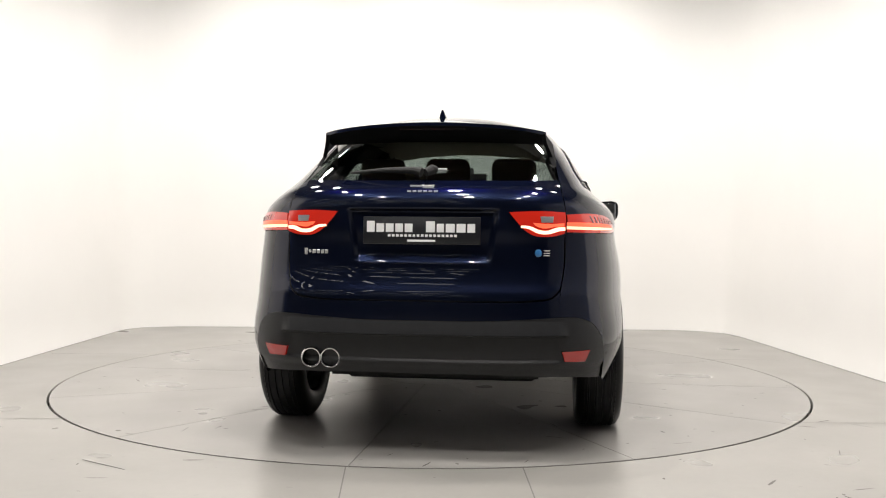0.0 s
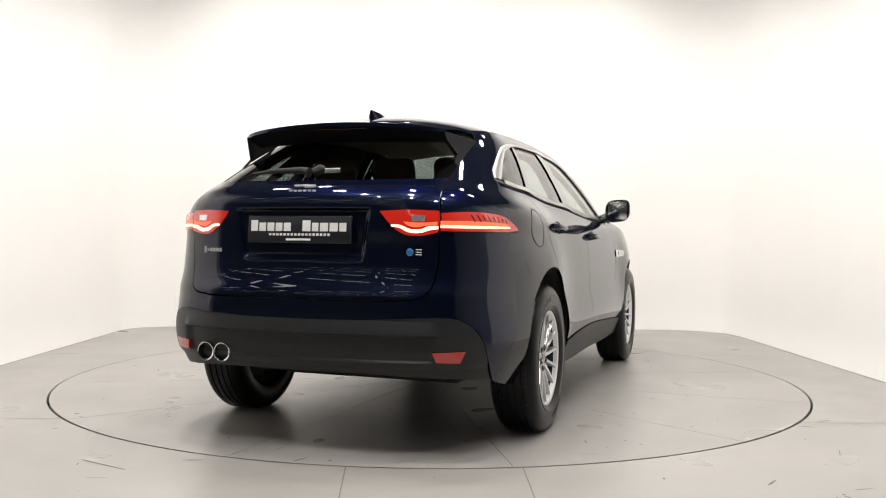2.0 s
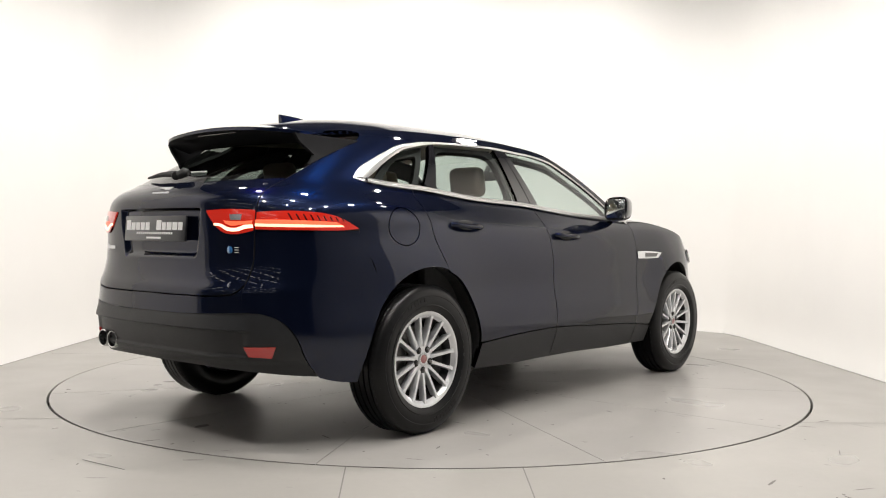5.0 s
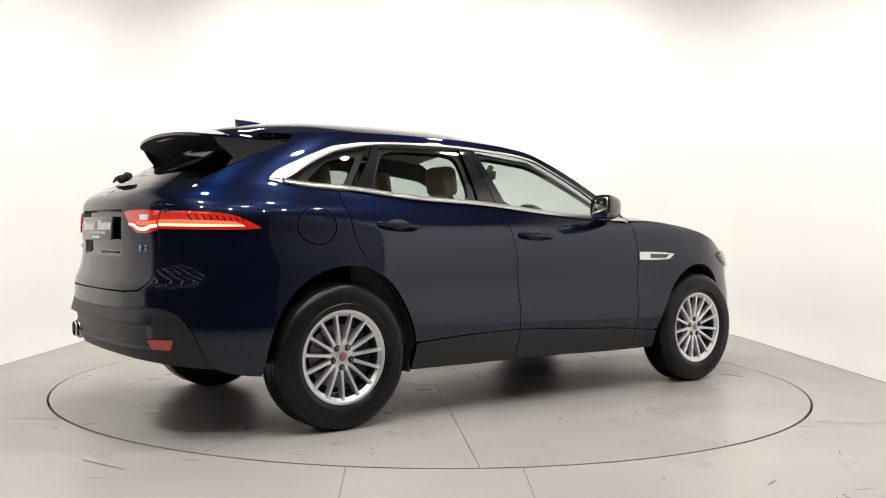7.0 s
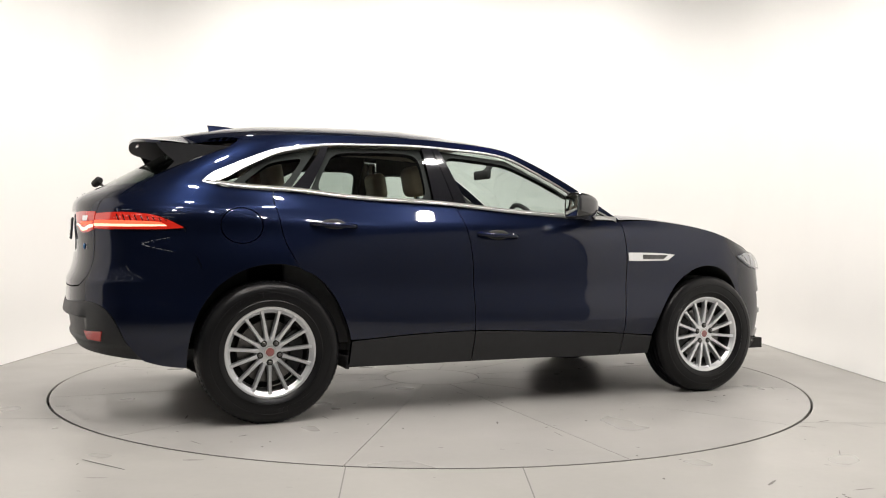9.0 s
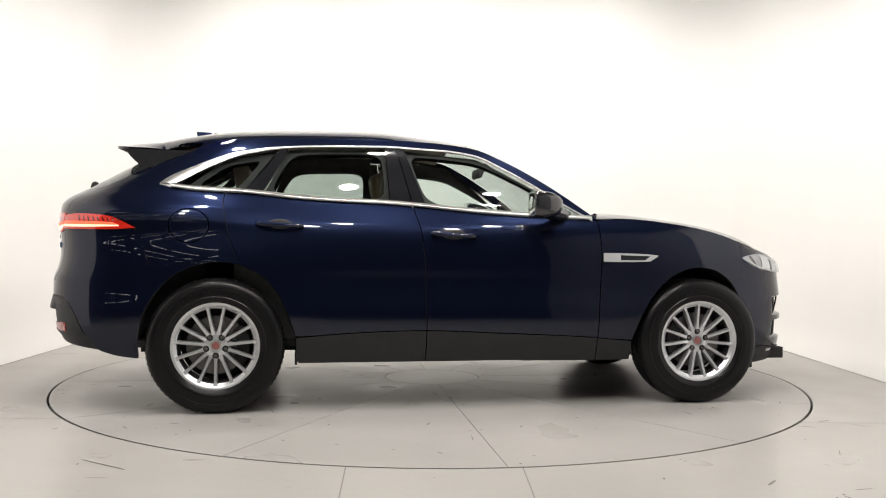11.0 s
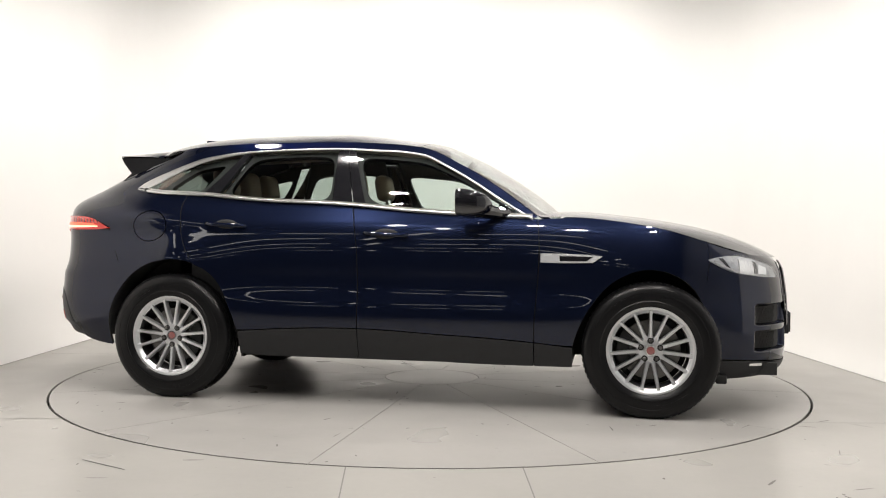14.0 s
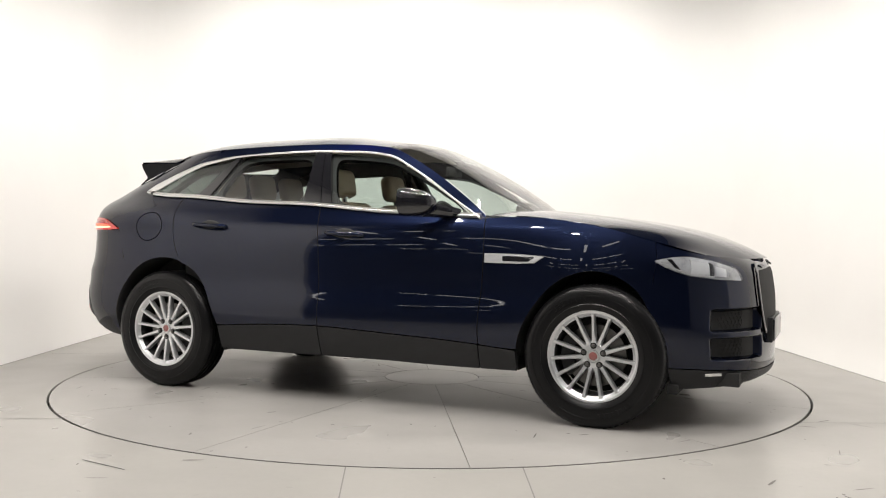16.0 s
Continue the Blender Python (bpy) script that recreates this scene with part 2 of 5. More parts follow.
# ---- the stage ----
def build_stage():
    outline = [(-3.26, -2.5), (-3.245, -1.6), (-3.235, -0.6), (-3.23, 0.5), (-3.215, 1.6), (-3.203, 2.5), (-3.198, 2.8), (-3.16, 2.99), (-3.06, 3.13), (-2.82, 3.24), (-2.4, 3.28), (-1.9, 3.295), (-1.0, 3.3), (0.5, 3.31), (1.6, 3.32), (2.2, 3.325), (2.67, 3.31), (2.92, 3.19), (3.07, 3.03), (3.135, 2.8), (3.155, 2.4), (3.168, 1.6), (3.178, 0.9), (3.186, 0.3), (3.2, -0.6), (3.22, -1.6), (3.235, -2.5)]
    # floor around the turntable, one sheet with a round opening
    n = 180
    hole = [(2.512 * math.cos(2 * math.pi * k / n), 2.512 * math.sin(2 * math.pi * k / n)) for k in range(n)]
    verts, faces = [], []
    def edge_hit(a):
        dx, dy = math.cos(a), math.sin(a)
        best = 99
        ring = outline + [(3.24, -24.0), (-3.24, -24.0)]
        for (x0, y0), (x1, y1) in zip(ring, ring[1:] + ring[:1]):
            den = dx * (y1 - y0) - dy * (x1 - x0)
            if abs(den) < 1e-9:
                continue
            t = (x0 * (y1 - y0) - y0 * (x1 - x0)) / den
            s = (x0 * dy - y0 * dx) / den
            if t > 0 and -1e-6 <= s <= 1 + 1e-6:
                best = min(best, t)
        return best
    for k in range(n):
        a = 2 * math.pi * k / n
        r = edge_hit(a) + 0.02
        c, s = math.cos(a), math.sin(a)
        verts += [(2.512 * c, 2.512 * s, -0.06), (2.512 * c, 2.512 * s, -0.002), (2.515 * c, 2.515 * s, 0.0), (r * c, r * s, 0.0)]
    for k in range(n):
        a, b2 = 4 * k, 4 * ((k + 1) % n)
        for i in range(3):
            faces.append((a + i, a + i + 1, b2 + i + 1, b2 + i))
    floor = mesh_object("floor", verts, faces, FLOOR_GREY, smooth=False)
    tagged(floor, "worn light grey painted stage floor round the turntable", "floor", kind="structure")
    # joints between the floor boards
    def joint(pts, w, material):
        bm = bmesh.new()
        (x0, y0), (x1, y1) = pts
        d = Vector((x1 - x0, y1 - y0, 0))
        s = d.normalized().cross(Vector((0, 0, 1))) * w / 2
        f = [bm.verts.new(Vector((x, y, 0.0015)) + k) for (x, y), k in (((x0, y0), s), ((x1, y1), s), ((x1, y1), -s), ((x0, y0), -s))]
        bm.faces.new(f)
        part("floor_joint", bm, material, floor)
    for p in (((-0.37, -2.487), (-0.22, -6.0)), ((0.4, -2.482), (0.4, -6.0)), ((-3.2, -1.545), (-2.0, -1.53)), ((2.02, -1.5), (3.2, -1.49)),
              ((2.3, 1.0), (3.0, 1.0)), ((-2.28, 1.05), (-3.15, 1.05)), ((-3.2, -4.0), (3.2, -4.0))):
        joint(p, 0.006, JOINT_SOFT)
    joint(((-1.54, -2.4), (-1.30, -2.56)), 0.006, JOINT_DARK)
    pit = revolve([(0.0, -0.065), (2.53, -0.065)], Matrix(), 96)
    tagged(part("ground", pit, JOINT_DARK, None), "black pit under the turntable", "ground", kind="structure")
    # white walls: one swept sheet with a small cove at the foot, thick
    path = spline(outline, 200)
    nrm = np.gradient(path, axis=0)
    nrm = np.stack([-nrm[:, 1], nrm[:, 0]], 1)
    nrm /= np.linalg.norm(nrm, axis=1)[:, None]
    prof = [(0.004, -0.05), (0.004, 0.0), (0.006, 0.004), (0.012, 0.3), (0.06, 1.6), (0.16, CEIL + 0.1), (0.28, CEIL + 0.1), (0.28, -0.05)]
    verts, faces = [], []
    for p, q in zip(path, nrm):
        for o, z in prof:
            verts.append((p[0] + q[0] * o, p[1] + q[1] * o, z))
    m = len(prof)
    for i in range(len(path) - 1):
        for j in range(m - 1):
            faces.append((i * m + j, i * m + j + 1, (i + 1) * m + j + 1, (i + 1) * m + j))
    # dark joint where the wall stands on the floor
    jv = [(p[0] + q[0] * o, p[1] + q[1] * o, z) for p, q in zip(path, nrm) for o, z in ((-0.006, 0.002), (0.0038, 0.002))]
    tagged(mesh_object("trim", jv, [(2 * i, 2 * i + 1, 2 * i + 3, 2 * i + 2) for i in range(len(path) - 1)], JOINT_SOFT, smooth=False), "thin grey joint along the foot of the wall", "trim", kind="structure")
    wall = mesh_object("wall_stage", verts, faces, WALL_WHITE)
    tagged(wall, "seamless white studio wall with rounded corners", "wall", kind="structure")
    # ceiling of the stage
    bm = box(-3.7, 3.75, -5.4, 3.9, CEIL, CEIL + 0.12)
    tagged(part("ceiling", bm, CEIL_DARK, None, smooth=False), "plain dark grey studio ceiling", "ceiling", kind="structure")
    for lx, ly in DOWNLIGHTS[:1]:
        base = new("ceiling_downlight")
        part("housing", revolve([(0.0, 0.0), (0.13, 0.0), (0.13, -0.05), (0.12, -0.07), (0.10, -0.07), (0.095, -0.055)], Matrix(), 24), CEIL_WHITE, base)
        part("lens", revolve([(0.0, -0.056), (0.096, -0.056)], Matrix(), 24), SPOT_FACE, base)
        base.location = (lx, ly, CEIL)
        tagged(base, "round white ceiling downlight, switched on", "downlight", "stage downlights")
    for lx, ly in DOWNLIGHTS[1:]:
        copy_thing(base, pose(lx, ly, CEIL))
    for lx, ly, rx, r_y, watts in WASHERS:
        copy_thing(base, pose(lx, ly, CEIL - 0.07, rx, r_y, 0))


def build_hall():
    """The dim hall behind the camera, seen in reflections alone."""
    for name, b in (("hall_floor", (-16, 16, -24, -2.5, -0.2, -0.02)), ("hall_ceiling", (-16, 16, -24, -2.5, 5.2, 5.4)), ("wall_hall_south", (-16.2, 16.2, -24.2, -24, -0.2, 5.4)),
                    ("wall_hall_west", (-16.2, -16, -24.2, -2.5, -0.2, 5.4)), ("wall_hall_east", (16, 16.2, -24.2, -2.5, -0.2, 5.4)),
                    ("wall_hall_northwest", (-16, -3.5, -2.68, -2.5, -0.2, 5.4)), ("wall_hall_northeast", (3.52, 16, -2.68, -2.5, -0.2, 5.4)), ("wall_hall_screen", (3.236, 3.4, -6.4, -2.505, -0.2, 3.6)), ("wall_hall_over_stage", (-3.65, 3.69, -5.6, -5.41, CEIL, 5.4))):
        tagged(part(name, box(*b), HALL_FLOOR if "floor" in name else HALL_PALE if name.endswith(("west", "east")) else HALL_GREY, None, smooth=False), "dim grey showroom hall surface", "wall" if "wall" in name else name.split("_")[1], kind="structure")
    lamp = new("tube_light")
    part("tube", box(-0.6, 0.6, -0.06, 0.06, -0.012, 0.012, 0.004), TUBE, lamp)
    part("housing", box(-0.62, 0.62, -0.07, 0.07, 0.013, 0.06, 0.005), CEIL_WHITE, lamp)
    for hx in (-0.5, 0.5):
        part("hanger", box(hx - 0.006, hx + 0.006, -0.006, 0.006, 0.06, 0.61), CEIL_WHITE, lamp)
    tagged(lamp, "long white tube light hung from the hall ceiling", "tube light", "hall tube lights")
    first = True
    for row, y in enumerate((-4.6, -7.0, -9.4, -12.0, -15.0, -18.5)):
        for col, x in enumerate((-14.2, -12.6, -11.0, -9.4, -7.8, -6.2, -4.7, -3.2, -1.7)):
            if row == 0 and x > -4.5:
                continue
            m = pose(x + 0.35 * (row % 2), y, 4.6, 0, 0, 55 if (row + col) % 3 == 2 else 0)
            if first:
                lamp.matrix_basis = m
                first = False
            else:
                copy_thing(lamp, m)


def build_turntable():
    tt = new("turntable")
    tagged(tt, "round grey turntable of wedge plates with scuffed paint", "turntable")
    n = 12
    for k in range(n):
        a0, a1 = 2 * math.pi * k / n - radians(1.25), 2 * math.pi * (k + 1) / n - radians(1.25)
        bm = bmesh.new()
        gap = 0.0018
        pts = []
        steps = 12
        for r, order in ((0.335, 1), (2.498, -1)):
            arc = []
            for i in range(steps + 1):
                a = a0 + (a1 - a0) * i / steps
                off = gap / r
                a = min(max(a, a0 + off), a1 - off)
                arc.append((r * math.cos(a), r * math.sin(a)))
            pts += arc[::order]
        top = [bm.verts.new((x, y, 0.0)) for x, y in pts]
        low = [bm.verts.new((x, y, -0.03)) for x, y in pts]
        bm.faces.new(top)
        for i in range(len(pts)):
            j = (i + 1) % len(pts)
            bm.faces.new((top[i], top[j], low[j], low[i]))
        part("plate", bm, PLATE_GREY, tt, smooth=False)
    part("hub_plate", revolve([(0.0, 0.0), (0.329, 0.0), (0.331, -0.002), (0.331, -0.03)], Matrix(), 64), PLATE_GREY, tt, smooth=False)
    part("carrier", revolve([(0.0, -0.028), (2.49, -0.028), (2.49, -0.05), (0.0, -0.05)], Matrix(), 64), JOINT_DARK, tt, smooth=False)
    # small scuffs and chips in the paint, uncountable
    rng = random.Random(5)
    def scuffs(name, count, r0, r1, a0, a1, parent, z):
        bm = bmesh.new()
        for k in range(count):
            r, a = math.sqrt(rng.uniform(r0 * r0, r1 * r1)), radians(rng.uniform(a0, a1))
            L, w, turn = rng.choice((0.008, 0.012, 0.015, 0.03, 0.06)), rng.uniform(0.003, 0.007), rng.uniform(0, math.pi)
            vs = []
            for i in range(7):
                t = 2 * math.pi * i / 7
                x, y = L * math.cos(t) * rng.uniform(0.7, 1.1), w * math.sin(t) * rng.uniform(0.6, 1.2)
                vs.append(bm.verts.new((r * math.cos(a) + x * math.cos(turn) - y * math.sin(turn), r * math.sin(a) + x * math.sin(turn) + y * math.cos(turn), z)))
            bm.faces.new(vs)
        return tagged(part(name, bm, SCUFF, parent, smooth=False), kind="stuff")
    scuffs("scuff_marks", 150, 0.2, 2.45, 0, 360, tt, 0.0012)
    scuffs("floor_scuffs", 70, 2.56, 4.2, 205, 335, bpy.data.objects["floor"], 0.0012)
    return tt


build_stage()
build_hall()
turntable = build_turntable()

# ---- the car: x forward, y to its left, z up; its skin is one surface over (u, z), u running round the plan from the tail to the nose ----
PLAN = spline([(-2.405, 0.0), (-2.398, 0.25), (-2.37, 0.48), (-2.312, 0.64), (-2.222, 0.758), (-2.085, 0.838), (-1.88, 0.89), (-1.5, 0.918), (-1.0, 0.922), (0.0, 0.922), (0.9, 0.92), (1.35, 0.908), (1.7, 0.865), (1.92, 0.795), (2.08, 0.69), (2.19, 0.53), (2.25, 0.29), (2.275, 0.0)], 1500)
_k = np.ones(31) / 31
for _ in range(2):
    _pad = np.concatenate([PLAN[15:0:-1] * np.array([1, -1]), PLAN, PLAN[-2:-17:-1] * np.array([1, -1])])
    PLAN = np.stack([np.convolve(_pad[:, i], _k, "valid") for i in (0, 1)], 1)
_arc = np.concatenate([[0], np.cumsum(np.linalg.norm(np.diff(PLAN, axis=0), axis=1))])
ARC = _arc - np.interp(0.0, PLAN[:, 0], _arc)
U_TAIL, U_NOSE = ARC[0], ARC[-1]
HALF = smooth_table([(0.15, 0.84), (0.25, 0.868), (0.33, 0.899), (0.4, 0.922), (0.45, 0.936), (0.5, 0.943), (0.55, 0.9425), (0.6, 0.936), (0.64, 0.9285), (0.68, 0.9215), (0.72, 0.9168), (0.76, 0.916), (0.8, 0.9172), (0.83, 0.9175), (0.87, 0.9163), (0.93, 0.911), (0.965, 0.9058), (1.0, 0.899), (1.03, 0.891), (1.06, 0.880), (1.12, 0.838), (1.18, 0.797), (1.25, 0.766), (1.35, 0.716), (1.45, 0.66), (1.53, 0.605), (1.6, 0.54)])
TAIL = smooth_table([(0.15, 0.16), (0.25, 0.1), (0.31, 0.055), (0.4, 0.005), (0.46, -0.015), (0.56, -0.03), (0.7, -0.033), (0.75, -0.03), (0.79, -0.012), (0.83, 0.0), (0.95, 0.008), (1.05, 0.0), (1.11, 0.0), (1.15, 0.0), (1.19, 0.014), (1.22, 0.05), (1.25, 0.11), (1.3, 0.195), (1.42, 0.40), (1.52, 0.57), (1.6, 0.7)])
NOSE = smooth_table([(0.15, -0.14), (0.2, -0.08), (0.25, -0.02), (0.3, 0.0), (0.53, 0.0), (0.7, -0.005), (0.77, -0.015), (0.83, -0.028), (0.88, -0.06), (0.93, -0.12), (1.0, -0.2), (1.6, -0.2)])


def sstep(a, b, x):
    t = np.clip((x - a) / (b - a), 0, 1)
    return t * t * (3 - 2 * t)


def skin(u, z):
    u, z = np.asarray(u, float), np.asarray(z, float)
    x0, y0 = np.interp(u, ARC, PLAN[:, 0]), np.interp(u, ARC, PLAN[:, 1])
    x = x0 + sstep(-0.95, -2.3, x0) * TAIL(z) + sstep(1.5, 2.25, x0) * NOSE(z)
    low = np.exp(-((z - 0.72) / 0.27) ** 2)
    flare = low * (0.04 * np.exp(-((x0 + 1.42) / 0.42) ** 2) + 0.045 * np.exp(-((x0 - 1.43) / 0.38) ** 2))
    haunch = 0.06 * np.exp(-((x0 + 1.75) / 0.55) ** 2) * np.exp(-((z - 1.14) / 0.085) ** 2)
    y = y0 / 0.922 * HALF(z) + (flare + haunch) * np.clip(y0 / 0.6, 0, 1)
    return np.stack([x, -y, z + 0 * u], -1)


def skin_normal(u, z):
    e = 6e-3
    du = skin(u + e, z) - skin(u - e, z)
    dz = skin(u, z + e) - skin(u, z - e)
    n = np.cross(du, dz)
    return n / np.linalg.norm(n, axis=-1, keepdims=True)


_ug = np.linspace(U_TAIL, U_NOSE, 3000)


def sx(x, z):
    """Skin coordinates of the side point seen at x, z."""
    return (float(np.interp(x, skin(_ug, np.full(_ug.shape, z))[:, 0], _ug)), z)


def ry(y, z):
    """Skin coordinates of the tail point y metres from the middle."""
    k = _ug < -1.9
    return (float(np.interp(y, -skin(_ug[k], np.full(k.sum(), z))[:, 1], _ug[k])), z)


def fy(y, z):
    """Skin coordinates of the nose point y metres from the middle."""
    k = _ug > 1.75
    return (float(np.interp(y, -skin(_ug[k], np.full(k.sum(), z))[::-1, 1], _ug[k][::-1])), z)


def S(*pts):
    return [sx(*p) for p in pts]


def coons(bottom, right, top, left, nu, nv):
    """A grid (nu x nv) of skin coordinates between four curves; bottom and top run tailward to noseward, left and right upward."""
    B, T, L, R = spline(bottom, nu), spline(top, nu), spline(left, nv), spline(right, nv)
    s, t = np.linspace(0, 1, nu)[None, :, None], np.linspace(0, 1, nv)[:, None, None]
    c = B[0] * (1 - s) * (1 - t) + B[-1] * s * (1 - t) + T[0] * (1 - s) * t + T[-1] * s * t
    return (1 - t) * B[None] + t * T[None] + (1 - s) * L[:, None] + s * R[:, None] - c


def panel(name, grids, material, parent, label="", out=0.0, skirt=0.018, side=1, both=False, relief=None, sides="brtl"):
    """A body panel: grids laid on the skin, moved out, with edges folded inward by skirt. side -1: the car's left. both: one panel over both halves."""
    V, N, F, D = [], [], [], []
    for k, g in enumerate(grids):
        nv, nu = g.shape[:2]
        P, n = skin(g[..., 0], g[..., 1]), skin_normal(g[..., 0], g[..., 1])
        o = out if relief is None else out + relief(P)
        P = P + n * (o[..., None] if isinstance(o, np.ndarray) else o)
        if relief is not None:
            du, dv = np.gradient(P, axis=1), np.gradient(P, axis=0)
            n = np.cross(du, dv)
            n /= np.linalg.norm(n, axis=-1, keepdims=True)
            n[np.abs(P[..., 1]) < 1e-6, 1] = 0.0
        for m in ((1, -1) if both else (side,)):
            flip = np.array([1, m, 1])
            b = len(V)
            V += list((P * flip).reshape(-1, 3))
            N += list((n * flip).reshape(-1, 3))
            for j in range(nv - 1):
                for i in range(nu - 1):
                    q = (b + j * nu + i, b + j * nu + i + 1, b + (j + 1) * nu + i + 1, b + (j + 1) * nu + i)
                    F.append(q if m == 1 else q[::-1])
            if skirt:
                edges = {"b": [(0, i) for i in range(nu)], "t": [(nv - 1, i) for i in range(nu)], "l": [(j, 0) for j in range(nv)], "r": [(j, nu - 1) for j in range(nv)]}
                use = sides[k] if isinstance(sides, (list, tuple)) else sides
                for e in use:
                    c = len(V)
                    for j, i in edges[e]:
                        nn = n[j, i]
                        V += [P[j, i] * flip, (P[j, i] - nn * skirt) * flip]
                        t0 = P[min(j + 1, nv - 1), i] - P[max(j - 1, 0), i] if e in "lr" else P[j, min(i + 1, nu - 1)] - P[j, max(i - 1, 0)]
                        w = np.cross(t0, nn)
                        w = w / (np.linalg.norm(w) + 1e-12) * (1 if e in "br" else -1)
                        N += [w * flip, w * flip]
                    for i in range(len(edges[e]) - 1):
                        q = (c + 2 * i, c + 2 * i + 1, c + 2 * i + 3, c + 2 * i + 2)
                        F.append(q)
                        D.append(len(F) - 1)
    return mesh_object(name, V, F, material, parent, label, N, dark=D if material is PAINT else ())


def sub(curve, a, b, n=9):
    """The stretch of a smooth curve between two fractions of its length."""
    c = spline(curve, 201)
    return [tuple(c[int(round(k))]) for k in np.linspace(a * 200, b * 200, n)]


def frame_strip(name, outer, inner, material, parent, label="", out=0.004, thick=0.008, side=1, n=60):
    """A raised band between two side curves of skin coordinates."""
    A, B = spline(outer, n), spline(inner, n)
    k = np.linspace(0, 1, 7)[:, None, None]
    g = B[None] * (1 - k) + A[None] * k
    dome = thick * 0.75 * np.sin(np.pi * np.linspace(0.04, 0.96, 7))[:, None] * np.ones((1, n))
    return panel(name, [g], material, parent, label, out, thick, side, relief=lambda P: dome)


# main side curves (x, z), tail to nose
REAR_ARCH = [(-1.862, 0.36), (-1.846, 0.5), (-1.8, 0.62), (-1.71, 0.735), (-1.6, 0.808), (-1.435, 0.845), (-1.29, 0.825), (-1.19, 0.775), (-1.11, 0.69), (-1.045, 0.56), (-1.0, 0.43), (-0.985, 0.3)]
FRONT_ARCH = [(1.0, 0.28), (1.01, 0.4), (1.055, 0.53), (1.12, 0.64), (1.22, 0.75), (1.33, 0.81), (1.436, 0.828), (1.55, 0.805), (1.66, 0.73), (1.735, 0.6), (1.782, 0.44), (1.81, 0.29)]
BELT = [(-1.767, 1.283), (-1.70, 1.266), (-1.62, 1.256), (-1.296, 1.238), (-0.923, 1.205), (-0.414, 1.183), (0.116, 1.139), (0.387, 1.124), (0.77, 1.109)]
DLO_TOP = [(-1.767, 1.29), (-1.726, 1.325), (-1.595, 1.389), (-1.43, 1.458), (-1.238, 1.506), (-1.048, 1.529), (-0.715, 1.544), (-0.43, 1.546), (-0.248, 1.536), (-0.007, 1.518), (0.113, 1.492), (0.234, 1.432), (0.441, 1.314), (0.586, 1.219), (0.77, 1.111)]
CANT = [(-1.86, 1.5), (-1.6, 1.55), (-1.24, 1.578), (-0.75, 1.592), (-0.25, 1.584), (-0.02, 1.564), (0.10, 1.543), (0.24, 1.482), (0.45, 1.366), (0.62, 1.256), (0.80, 1.122)]
FENDER_TOP = [(0.80, 1.115), (1.0, 1.118), (1.25, 1.095), (1.5, 1.052), (1.74, 0.984), (1.95, 0.924)]


def curve_at(pts, x):
    c = spline(pts, 400)
    return float(np.interp(x, c[:, 0], c[:, 1]))


def along(pts, x0, x1, n=9, gap=0.0, dz=0.0):
    """Points of a side curve between two x."""
    c = spline(pts, 400)
    return [(x, float(np.interp(x, c[:, 0], c[:, 1])) + dz) for x in np.linspace(x0, x1, n)]


def arch_to(pts, a, b, n=12):
    c = spline(pts, 401)
    return [tuple(c[int(round(k))]) for k in np.linspace(a * 400, b * 400, n)]


def arch_frac(pts, x, z):
    c = spline(pts, 401)
    return float(np.argmin(((c - np.array((x, z))) ** 2).sum(1))) / 400


SEAM_REAR = [(-1.283, 0.828), (-1.318, 0.88), (-1.363, 0.97), (-1.39, 1.1), (-1.396, 1.243)]
SEAM_MID = [(-0.247, 0.28), (-0.248, 0.45), (-0.25, 0.7), (-0.268, 0.97), (-0.29, 1.08), (-0.318, 1.178)]
SEAM_FRONT = [(0.787, 0.27), (0.789, 0.41), (0.793, 0.555), (0.807, 0.74), (0.812, 0.97), (0.80, 1.105)]
SILL_TOP = [(-1.0, 0.425), (-0.6, 0.452), (-0.263, 0.459), (0.2, 0.44), (0.79, 0.407), (1.01, 0.385)]
G = 0.003  # half of a panel gap


def shift(pts, dx):
    return [(x + dx, z) for x, z in pts]


def cut(pts, z0, z1, n=10, dx=0.0):
    c = spline(pts, 400)
    return [(float(np.interp(z, c[:, 1], c[:, 0])) + dx, z) for z in np.linspace(z0, z1, n)]


